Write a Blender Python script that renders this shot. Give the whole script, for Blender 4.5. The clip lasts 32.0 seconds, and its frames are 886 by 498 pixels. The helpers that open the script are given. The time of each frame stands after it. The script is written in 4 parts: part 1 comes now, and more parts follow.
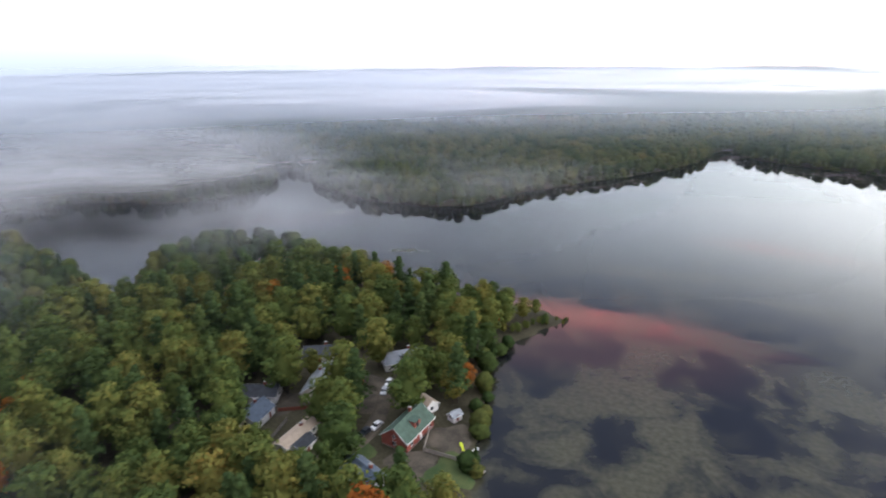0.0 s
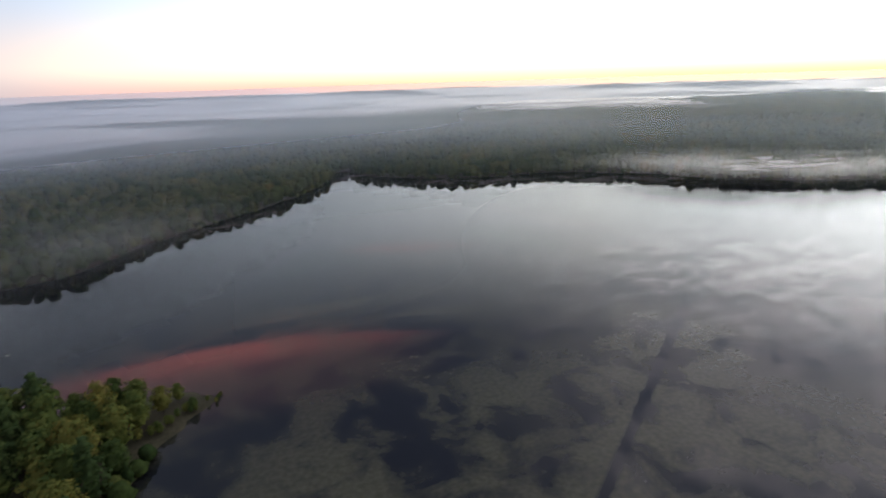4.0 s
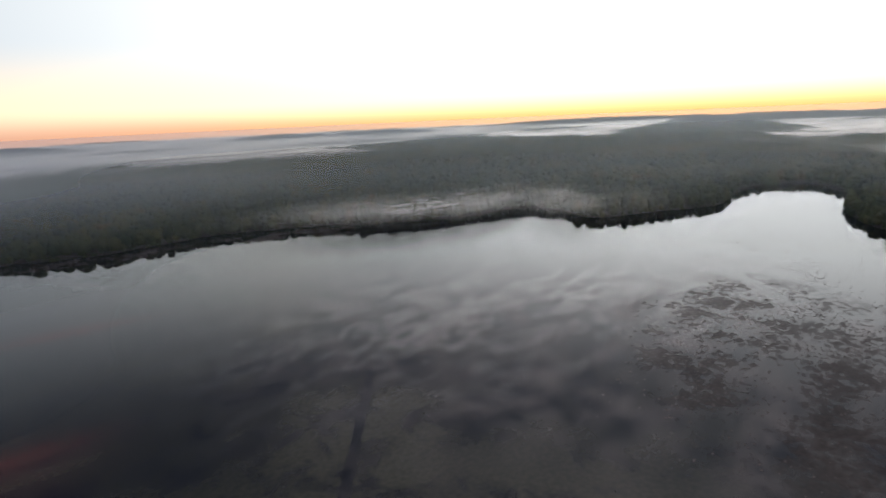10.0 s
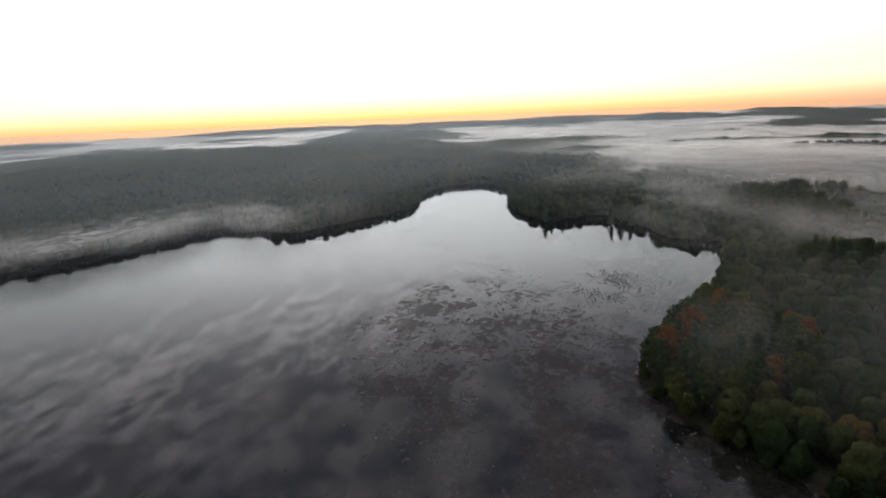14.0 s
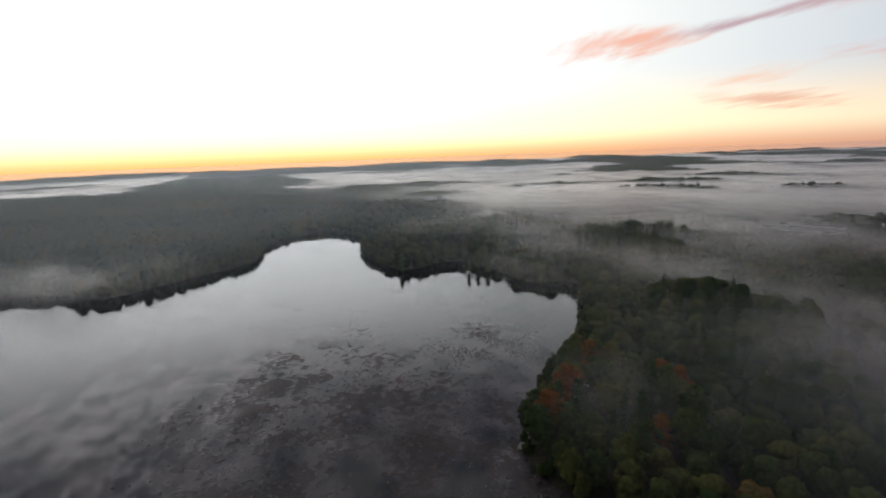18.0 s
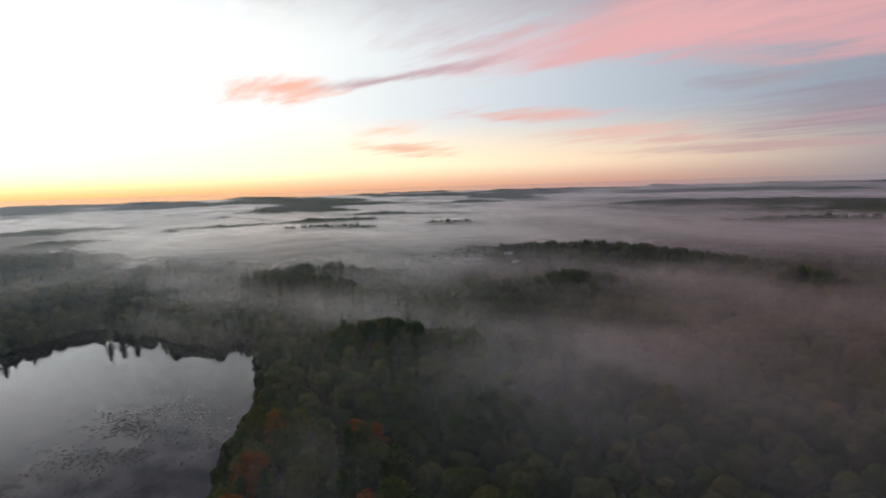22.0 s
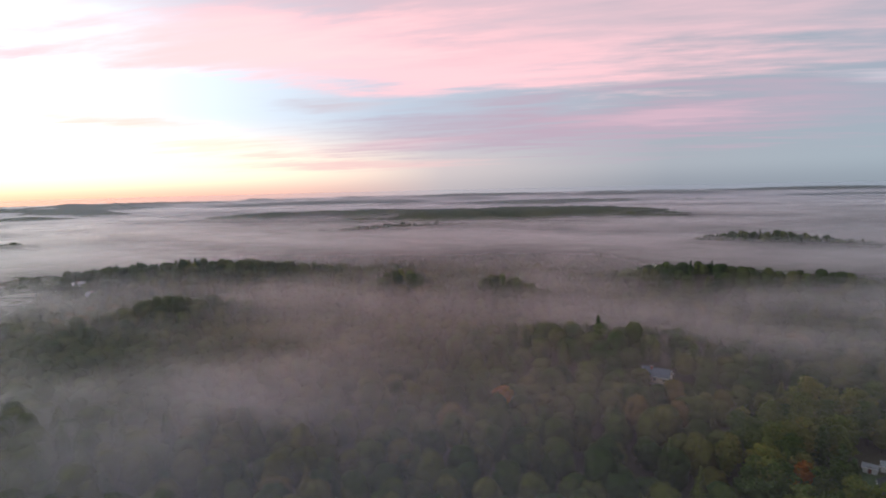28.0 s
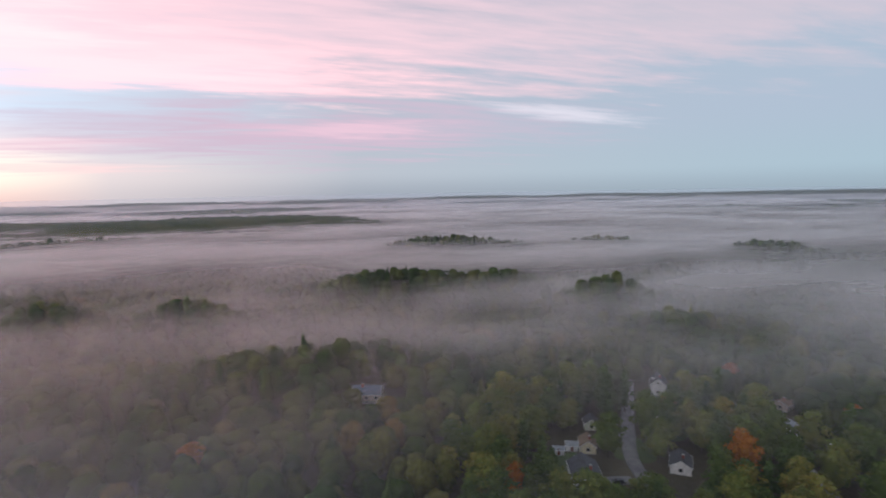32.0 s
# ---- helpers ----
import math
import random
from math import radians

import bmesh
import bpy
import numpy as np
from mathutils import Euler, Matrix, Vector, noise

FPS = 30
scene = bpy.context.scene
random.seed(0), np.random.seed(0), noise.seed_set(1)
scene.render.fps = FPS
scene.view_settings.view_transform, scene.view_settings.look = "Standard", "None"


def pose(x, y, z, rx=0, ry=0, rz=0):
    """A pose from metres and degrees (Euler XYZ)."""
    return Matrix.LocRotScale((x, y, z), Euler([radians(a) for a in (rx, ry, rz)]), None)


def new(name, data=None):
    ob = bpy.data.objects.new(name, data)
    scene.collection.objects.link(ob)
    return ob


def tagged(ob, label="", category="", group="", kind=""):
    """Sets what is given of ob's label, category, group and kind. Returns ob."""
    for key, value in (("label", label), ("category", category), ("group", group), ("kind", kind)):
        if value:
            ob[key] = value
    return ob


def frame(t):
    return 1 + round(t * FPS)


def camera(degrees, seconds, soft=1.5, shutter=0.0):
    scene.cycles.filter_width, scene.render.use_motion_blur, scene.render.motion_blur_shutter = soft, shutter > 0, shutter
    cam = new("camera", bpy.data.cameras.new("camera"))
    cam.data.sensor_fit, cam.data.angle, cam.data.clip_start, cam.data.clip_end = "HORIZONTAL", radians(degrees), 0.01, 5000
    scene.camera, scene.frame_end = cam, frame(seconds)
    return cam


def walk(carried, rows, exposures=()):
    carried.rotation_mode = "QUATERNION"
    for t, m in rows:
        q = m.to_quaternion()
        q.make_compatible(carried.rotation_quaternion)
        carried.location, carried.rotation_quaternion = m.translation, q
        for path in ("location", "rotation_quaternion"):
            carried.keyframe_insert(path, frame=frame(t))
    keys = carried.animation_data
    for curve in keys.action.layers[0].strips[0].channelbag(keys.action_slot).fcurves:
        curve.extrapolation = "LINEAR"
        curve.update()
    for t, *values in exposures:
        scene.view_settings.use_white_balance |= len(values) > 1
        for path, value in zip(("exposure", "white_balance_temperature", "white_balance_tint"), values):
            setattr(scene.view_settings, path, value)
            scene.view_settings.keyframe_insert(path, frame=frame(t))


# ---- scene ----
cam = camera(76.75, 32.0, 1.9, 0.5)
# seconds, place, heading, tilt, lean
PATH = [
    (0.0, -6.34, -28.12, 101.50, 18.15, -18.86, -0.74),
    (0.5, -6.82, -25.12, 101.69, 11.69, -18.94, -0.87),
    (1.0, -7.54, -21.68, 101.82, 5.48, -19.04, -0.96),
    (1.5, -7.68, -17.91, 101.84, 1.70, -19.05, -1.03),
    (2.0, -7.26, -14.03, 101.55, -2.98, -19.04, -1.16),
    (2.5, -6.57, -9.58, 101.17, -8.59, -19.07, -1.33),
    (4.5, -0.00, 0.00, 102.00, -22.92, -16.30, -2.03),
    (5.0, 3.64, 4.08, 101.80, -29.37, -16.47, -2.04),
    (5.5, 5.78, 6.88, 101.43, -35.69, -16.60, -2.15),
    (6.0, 7.50, 9.48, 101.32, -40.01, -16.62, -2.18),
    (6.5, 10.37, 12.10, 101.41, -42.10, -16.55, -2.20),
    (7.0, 12.97, 13.82, 101.73, -43.51, -16.45, -2.27),
    (7.5, 17.34, 17.56, 100.90, -44.63, -16.35, -2.29),
    (8.0, 21.47, 20.70, 100.51, -45.41, -15.98, -2.37),
    (8.5, 24.43, 22.48, 100.97, -45.95, -14.91, -2.40),
    (9.0, 27.94, 24.64, 101.29, -46.32, -13.33, -2.46),
    (9.5, 31.58, 26.03, 101.80, -47.25, -13.31, -2.54),
    (10.0, 34.42, 26.71, 102.07, -50.37, -13.38, -2.62),
    (10.5, 39.65, 31.50, 100.92, -54.52, -13.40, -2.71),
    (11.0, 43.96, 33.59, 100.50, -58.75, -13.48, -2.72),
    (11.5, 48.21, 35.59, 99.93, -61.80, -13.51, -2.73),
    (12.0, 52.39, 36.84, 99.56, -65.99, -13.61, -2.71),
    (12.5, 56.48, 38.36, 99.49, -70.24, -13.63, -2.64),
    (13.0, 60.63, 39.70, 99.60, -74.05, -13.72, -2.62),
    (13.5, 64.51, 40.68, 99.54, -77.70, -13.76, -2.64),
    (14.0, 69.27, 41.37, 99.32, -80.87, -13.69, -2.61),
    (14.5, 73.13, 42.73, 99.11, -82.67, -13.58, -2.61),
    (16.5, 90.08, 44.35, 98.96, -88.75, -12.01, -2.46),
    (17.0, 94.40, 44.23, 98.60, -90.14, -10.72, -2.41),
    (17.5, 98.06, 43.65, 98.49, -92.10, -9.70, -2.35),
    (18.0, 102.34, 43.88, 98.53, -96.33, -9.77, -2.25),
    (18.5, 106.82, 43.79, 98.38, -100.92, -9.75, -2.17),
    (19.0, 110.76, 42.99, 98.38, -104.95, -8.86, -2.13),
    (19.5, 114.68, 42.06, 98.35, -108.62, -7.73, -2.08),
    (20.0, 118.16, 41.34, 98.27, -112.30, -7.52, -2.01),
    (20.5, 122.20, 39.97, 98.05, -116.53, -7.45, -2.02),
    (21.0, 125.62, 38.16, 97.93, -121.15, -6.67, -1.92),
    (21.5, 129.25, 36.07, 97.96, -125.52, -6.72, -1.95),
    (22.0, 132.28, 34.42, 97.94, -129.94, -6.76, -1.82),
    (22.5, 134.98, 32.12, 97.81, -134.06, -6.77, -1.78),
    (23.0, 138.95, 29.69, 97.27, -137.09, -6.72, -1.74),
    (23.5, 141.97, 27.46, 97.33, -138.64, -6.65, -1.69),
    (24.0, 143.57, 24.19, 96.98, -141.34, -6.60, -1.73),
    (24.5, 146.50, 21.93, 96.75, -144.89, -6.61, -1.74),
    (25.0, 148.27, 19.02, 96.50, -148.57, -6.61, -1.70),
    (25.5, 150.26, 15.90, 96.46, -152.25, -6.64, -1.66),
    (27.5, 156.24, 3.14, 94.78, -165.71, -6.43, -1.33),
    (28.0, 157.31, 0.13, 94.60, -169.55, -6.37, -1.31),
    (28.5, 157.90, -3.23, 94.34, -172.75, -6.31, -1.19),
    (29.0, 157.95, -7.02, 94.03, -176.51, -6.24, -1.22),
    (29.5, 159.03, -11.12, 94.21, -180.53, -6.28, -1.21),
    (30.0, 158.54, -14.40, 93.87, -183.98, -6.20, -1.13),
    (30.5, 158.68, -17.85, 93.84, -188.05, -6.17, -1.10),
    (31.0, 158.24, -22.06, 93.42, -191.67, -6.11, -1.04),
    (31.5, 157.23, -25.47, 93.05, -195.44, -6.04, -1.01),
    (32.0, 156.79, -28.98, 93.21, -200.21, -6.05, -1.02),
]
walk(cam, [(t, pose(x, y, z, 90 + tilt, 0, yaw) @ pose(0, 0, 0, 0, 0, lean)) for t, x, y, z, yaw, tilt, lean in PATH],
     exposures=[(0, 2.14), (2.5, 1.60), (4.5, 0.76), (6.0, 0.45), (9.0, 0.06), (14, -0.03), (17, -0.12), (19, -0.27), (23, -0.02), (25, 0.27), (28, 0.68), (32, 0.98)])


# ---- sky and light ----
def nodes_of(tree):
    """A short hand for node trees: make(kind, inputs, settings) returns the node's first output."""
    def make(kind, ins=(), out=0, **settings):
        n = tree.nodes.new(kind)
        if "operation" in settings:
            n.operation = settings["operation"]
        if "data_type" in settings:
            n.data_type, n.blend_type = settings["data_type"], settings["blend_type"]
        if "interpolation_type" in settings:
            n.interpolation_type = settings["interpolation_type"]
        if "attribute_name" in settings:
            n.attribute_name = settings["attribute_name"]
        for slot, value in (ins.items() if isinstance(ins, dict) else enumerate(ins)):
            if value is None:
                continue
            if isinstance(value, bpy.types.NodeSocket):
                tree.links.new(value, n.inputs[slot])
            else:
                n.inputs[slot].default_value = value
        return n.outputs[out] if len(n.outputs) else n
    return make


def math_node(make, op, a, b=None, c=None):
    return make("ShaderNodeMath", [a, b, c], operation=op)


def ramp(make, fac, stops, smooth=False):
    out = make("ShaderNodeValToRGB", [fac])
    r = out.node.color_ramp
    r.interpolation = "EASE" if smooth else "LINEAR"
    while len(r.elements) < len(stops):
        r.elements.new(0.5)
    for e, (p, c) in zip(r.elements, stops):
        e.position = p
        e.color = (*c, 1) if len(c) == 3 else c
    return out


def mixed(make, fac, a, b, blend="MIX"):
    return make("ShaderNodeMix", {0: fac, 6: a if isinstance(a, bpy.types.NodeSocket) else (*a, 1), 7: b if isinstance(b, bpy.types.NodeSocket) else (*b, 1)},
                out=2, data_type="RGBA", blend_type=blend)


def span(make, value, lo, hi, a=0.0, b=1.0):
    return make("ShaderNodeMapRange", [value, lo, hi, a, b], interpolation_type="SMOOTHSTEP")


DAWN = radians(-74)          # heading of the glow, 0 is +y
SKY_FROM = radians(-120)     # heading from which clouds are laid out

world = bpy.data.worlds.new("dawn_sky")
scene.world = world
world.use_nodes = True
world.node_tree.nodes.clear()


def build_sky():
    tree = world.node_tree
    make = nodes_of(tree)
    way = make("ShaderNodeTexCoord", out=0)
    way = make("ShaderNodeVectorMath", [way], operation="NORMALIZE")
    sep = make("ShaderNodeSeparateXYZ", [way]).node
    x, y, z = sep.outputs
    flat = math_node(make, "SQRT", math_node(make, "ADD", math_node(make, "MULTIPLY", x, x), math_node(make, "MULTIPLY", y, y)))
    cosine = math_node(make, "DIVIDE", math_node(make, "ADD", math_node(make, "MULTIPLY", x, -math.sin(DAWN)), math_node(make, "MULTIPLY", y, math.cos(DAWN))), flat)
    turn = math_node(make, "MULTIPLY_ADD", cosine, 0.5, 0.5)
    low = ramp(make, turn, [(0.0, (.17, .22, .262)), (.27, (.19, .21, .245)), (.45, (.34, .31, .325)), (.66, (.74, .39, .30)), (.86, (1.05, .54, .30)), (1, (1.5, .75, .25))])
    mid = ramp(make, turn, [(0.0, (.21, .28, .33)), (.27, (.26, .28, .315)), (.45, (.43, .38, .385)), (.62, (1.02, .77, .56)), (.84, (1.5, 1.2, .80)), (1, (2.4, 2.0, 1.05))])
    high = ramp(make, turn, [(0.0, (.22, .27, .335)), (.27, (.25, .275, .325)), (.5, (.36, .41, .49)), (.66, (.59, .66, .74)), (.80, (.90, .95, .98)), (.88, (1.12, 1.15, 1.13)), (.94, (1.28, 1.34, 1.36)), (1, (2.15, 2.2, 2.22))])
    sky = mixed(make, span(make, z, -0.012, 0.035), low, mid)
    sky = mixed(make, span(make, z, 0.02, 0.13), sky, high)
    upper = ramp(make, turn, [(0, (.15, .17, .23)), (.5, (.10, .118, .168)), (.72, (.070, .084, .138)), (.86, (.105, .122, .185)), (.94, (.18, .20, .275)), (1, (.33, .355, .43))])
    sky = mixed(make, span(make, z, 0.22, 0.46), sky, upper)
    # brighter zenith, out of view, added to lift the light on the ground
    sky = mixed(make, span(make, z, 0.70, 0.95), sky, (.55, .58, .66))
    # clouds, by heading and height in degrees
    c0, s0 = math.cos(SKY_FROM), math.sin(SKY_FROM)
    co = math_node(make, "ADD", math_node(make, "MULTIPLY", x, -s0), math_node(make, "MULTIPLY", y, c0))
    si = math_node(make, "ADD", math_node(make, "MULTIPLY", x, -c0), math_node(make, "MULTIPLY", y, -s0))
    head = math_node(make, "MULTIPLY", math_node(make, "ARCTAN2", si, co), 57.2958)
    rise = math_node(make, "MULTIPLY", math_node(make, "ARCSINE", z), 57.2958)
    # streaky break-up, seen as from below a flat cloud layer
    over = math_node(make, "MAXIMUM", math_node(make, "ADD", z, 0.06), 0.03)
    px, py = math_node(make, "DIVIDE", x, over), math_node(make, "DIVIDE", y, over)
    plane = make("ShaderNodeCombineXYZ", [px, py, 0.0])
    streak = make("ShaderNodeMapping", {0: plane, 2: (0, 0, radians(25)), 3: (0.9, 3.2, 1)})
    fine = make("ShaderNodeTexNoise", {"Vector": streak, "Scale": 1.6, "Detail": 8.0, "Roughness": 0.62})
    tear = make("ShaderNodeTexNoise", {"Vector": streak, "Scale": 0.7, "Detail": 6.0, "Roughness": 0.6, "Distortion": 0.6})
    warp = make("ShaderNodeTexNoise", {"Vector": plane, "Scale": 0.55, "Detail": 4.0})

    def cloud(sky, az, el, wide, tall, tilt, colour, strength, edge=0.55, top=None):
        da = math_node(make, "ADD", head, -((az - math.degrees(SKY_FROM) + 180) % 360 - 180))
        # lean of the band, and ragged edges
        de = math_node(make, "ADD", math_node(make, "MULTIPLY_ADD", da, -math.tan(radians(tilt)), rise), -el)
        de = math_node(make, "ADD", de, math_node(make, "MULTIPLY_ADD", warp, tall * 1.5, -tall * 0.75))
        de = math_node(make, "ADD", de, math_node(make, "MULTIPLY_ADD", tear, tall * 2.4, -tall * 1.2))
        up, down = (1 / tall, 1 / tall) if top is None else (1 / top, 1 / tall)
        vv = math_node(make, "ADD", math_node(make, "MULTIPLY", math_node(make, "MAXIMUM", de, 0.0), up), math_node(make, "MULTIPLY", math_node(make, "MINIMUM", de, 0.0), down))
        uu = math_node(make, "MULTIPLY", da, 1 / wide)
        d = math_node(make, "SQRT", math_node(make, "ADD", math_node(make, "MULTIPLY", uu, uu), math_node(make, "MULTIPLY", vv, vv)))
        body = math_node(make, "MULTIPLY_ADD", fine, edge * 2, math_node(make, "SUBTRACT", 1 - edge, d))
        m = math_node(make, "MULTIPLY", span(make, body, -0.05, 1.0), strength)
        return mixed(make, m, sky, colour)

    # a wide rosy sheet, greyer away from the dawn
    sky = cloud(sky, 138, 14.5, 66, 6.0, 0, (.335, .30, .345), 0.9, 0.55, top=14.0)
    sky = cloud(sky, -174, 13.2, 56, 4.4, 3, (.53, .365, .405), 0.9, 0.45, top=16.0)
    sky = cloud(sky, -166, 11.2, 40, 2.4, 3, (.80, .45, .475), 0.85, 0.55, top=6.0)
    sky = cloud(sky, -150, 12.4, 26, 2.0, -4, (.90, .49, .50), 0.95, 0.6, top=4.2)
    # a small puff drawn out into a tail
    sky = cloud(sky, -125, 10.4, 15, 0.8, -7, (.62, .43, .47), 0.9, 0.75)
    sky = cloud(sky, -114.4, 9.3, 8.0, 1.7, -3, (1.10, .60, .46), 1.0, 0.65)
    # streaks low over the glow
    sky = cloud(sky, -126.5, 3.5, 7.0, 1.0, 3, (.98, .54, .38), 0.8, 0.8)
    sky = cloud(sky, -125, 5.6, 5.0, 0.9, -6, (1.15, .70, .48), 0.6, 0.9)
    sky = cloud(sky, -139.5, 6.4, 11, 0.8, 2, (.94, .50, .43), 0.8, 0.75)
    sky = cloud(sky, -147, 4.4, 10, 0.9, -3, (.96, .53, .42), 0.6, 0.8)
    sky = cloud(sky, -159, 8.3, 8.0, 0.9, 0, (.42, .39, .44), 0.9, 0.7)
    # a mauve bank with a lit heart
    sky = cloud(sky, -167, 4.4, 15, 0.8, -5, (.50, .36, .40), 0.9, 0.6)
    sky = cloud(sky, 174, 5.7, 36, 3.4, -1, (.34, .265, .33), 1.0, 0.4)
    sky = cloud(sky, 169, 6.0, 13, 1.1, 0, (.52, .34, .40), 0.5, 0.65)
    sky = cloud(sky, -161, 2.3, 18, 0.7, 0, (.58, .39, .39), 0.8, 0.6)
    sky = cloud(sky, -152.5, 3.4, 6, 0.6, 0, (.80, .46, .42), 0.7, 0.7)
    sky = cloud(sky, 148, 7.2, 10, 0.9, 8, (.47, .45, .50), 0.6, 0.7)
    # rosy bands overhead that the water mirrors
    sky = cloud(sky, 8, 24.4, 30, 0.5, -2, (.9, .36, .36), 0.38, 0.3, top=8.0)
    sky = cloud(sky, 4, 24.6, 24, 0.45, -2, (1.35, .42, .39), 0.62, 0.3, top=2.2)
    sky = cloud(sky, -15, 16.6, 9, 0.45, 0, (1.0, .55, .55), 0.5, 0.3)
    # broken small clouds above the glow, unseen, added to brighten the water's mirror image
    small = make("ShaderNodeTexNoise", {"Vector": plane, "Scale": 7.5, "Detail": 7.0, "Roughness": 0.62, "Distortion": 0.15})
    field = math_node(make, "MULTIPLY", span(make, cosine, 0.60, 0.95), math_node(make, "MULTIPLY", span(make, z, 0.22, 0.34), span(make, z, 0.88, 0.64)))
    sky = mixed(make, math_node(make, "MULTIPLY", span(make, small, 0.36, 0.72), math_node(make, "MULTIPLY", field, 0.5)), sky, (1.6, 1.42, 1.47))
    back = make("ShaderNodeBackground", [sky, 1.0])
    make("ShaderNodeOutputWorld", [back])


build_sky()
scene.cycles.transparent_max_bounces = 24      # the mist lies in many thin sheets


# ---- materials ----
def material(name):
    m = bpy.data.materials.new(name)
    m.use_nodes = True
    m.node_tree.nodes.clear()
    return m, nodes_of(m.node_tree)


def surface(name, dark, light, scale=1.0, rough=0.9, fine=8.0, bump=0.3, vary=0.0, metal=0.0):
    """A matt surface with variation at two scales, in metres; vary: difference from one object to the next."""
    m, make = material(name)
    place = make("ShaderNodeNewGeometry", out=0)
    big = make("ShaderNodeTexNoise", {"Vector": place, "Scale": scale, "Detail": 4.0})
    small = make("ShaderNodeTexNoise", {"Vector": place, "Scale": scale * fine, "Detail": 3.0})
    fac = math_node(make, "ADD", math_node(make, "MULTIPLY", big, 0.6), math_node(make, "MULTIPLY", small, 0.4))
    colour = mixed(make, span(make, fac, 0.35, 0.65), dark, light)
    if vary:
        r = make("ShaderNodeObjectInfo", out=5)
        colour = make("ShaderNodeHueSaturation", {0: math_node(make, "MULTIPLY_ADD", r, vary * 0.12, 0.5 - vary * 0.06), 1: 1.0,
                                                   2: math_node(make, "MULTIPLY_ADD", r, vary, 1 - vary / 2), 4: colour})
    b = make("ShaderNodeBump", {"Strength": bump, "Distance": 0.3, "Height": small})
    p = make("ShaderNodeBsdfPrincipled", {"Base Color": colour, "Roughness": rough, "Normal": b, "Metallic": metal, "Specular IOR Level": 0.25})
    make("ShaderNodeOutputMaterial", [p])
    return m


def foliage(name, stops, tint=None):
    """Leaves: colour changes from tree to tree and from clump to clump."""
    m, make = material(name)
    info = make("ShaderNodeObjectInfo", out=5)
    isle = make("ShaderNodeNewGeometry", out=8)
    place = make("ShaderNodeNewGeometry", out=0)
    n = make("ShaderNodeTexNoise", {"Vector": place, "Scale": 0.06, "Detail": 3.0})
    pick = math_node(make, "ADD", math_node(make, "MULTIPLY", info, 0.55), math_node(make, "ADD", math_node(make, "MULTIPLY", isle, 0.3), math_node(make, "MULTIPLY_ADD", n, 0.7, -0.28)))
    colour = ramp(make, pick, stops)
    d = make("ShaderNodeBsdfDiffuse", [colour])
    t = make("ShaderNodeBsdfTranslucent", [colour])
    make("ShaderNodeOutputMaterial", [make("ShaderNodeMixShader", [0.25, d, t])])
    return m


GREENS = [(0.0, (.036, .056, .022)), (.3, (.060, .090, .028)), (.55, (.100, .122, .034)), (.8, (.155, .148, .040)), (1, (.19, .13, .035))]
LEAF = foliage("broad_leaves", GREENS)
PINE = foliage("pine_needles", [(0, (.030, .052, .022)), (.5, (.052, .082, .030)), (1, (.085, .110, .036))])
RUST = foliage("autumn_leaves", [(0, (.16, .045, .015)), (.5, (.24, .085, .02)), (1, (.30, .15, .03))])
BARK = surface("bark", (.03, .025, .02), (.08, .065, .05), 2.0)


def wood_mat(name, rusty):
    """Far woods: every crown its own hue."""
    m, make = material(name)
    isle = make("ShaderNodeNewGeometry", out=8)
    place = make("ShaderNodeNewGeometry", out=0)
    n = make("ShaderNodeTexNoise", {"Vector": place, "Scale": 0.012, "Detail": 4.0})
    f = make("ShaderNodeTexNoise", {"Vector": place, "Scale": 0.9, "Detail": 3.0})
    pick = math_node(make, "ADD", math_node(make, "MULTIPLY", isle, 0.42), math_node(make, "MULTIPLY_ADD", n, 0.95, -0.21))
    colour = ramp(make, pick, [(0, (.016, .030, .012)), (.35, (.030, .050, .016)), (.56, (.055, .070, .020)), (.74, (.09, .085, .025)), (.87, (.13, .075, .022)), (1, (.18, .05, .02))] if rusty else
                  [(0, (.016, .030, .012)), (.5, (.030, .048, .016)), (.85, (.055, .065, .02)), (1, (.09, .06, .02))])
    colour = mixed(make, span(make, f, 0.3, 0.7), colour, mixed(make, 0.5, colour, (.01, .014, .008)))
    b = make("ShaderNodeBump", {"Strength": 0.6, "Distance": 0.8, "Height": f})
    make("ShaderNodeOutputMaterial", [make("ShaderNodeBsdfDiffuse", {0: colour, 2: b})])
    return m


WOODS = wood_mat("woods", True)
GROUND = surface("forest_floor", (.026, .024, .013), (.06, .052, .03), 0.05, 0.95, 20)
LAWN = surface("lawn", (.03, .055, .018), (.07, .085, .03), 0.2, 0.95, 20)
YARD = surface("bare_yard", (.042, .036, .027), (.10, .082, .06), 0.25, 0.95, 12)
ASPHALT = surface("asphalt", (.10, .10, .105), (.17, .168, .165), 0.3, 0.85, 30, 0.15)


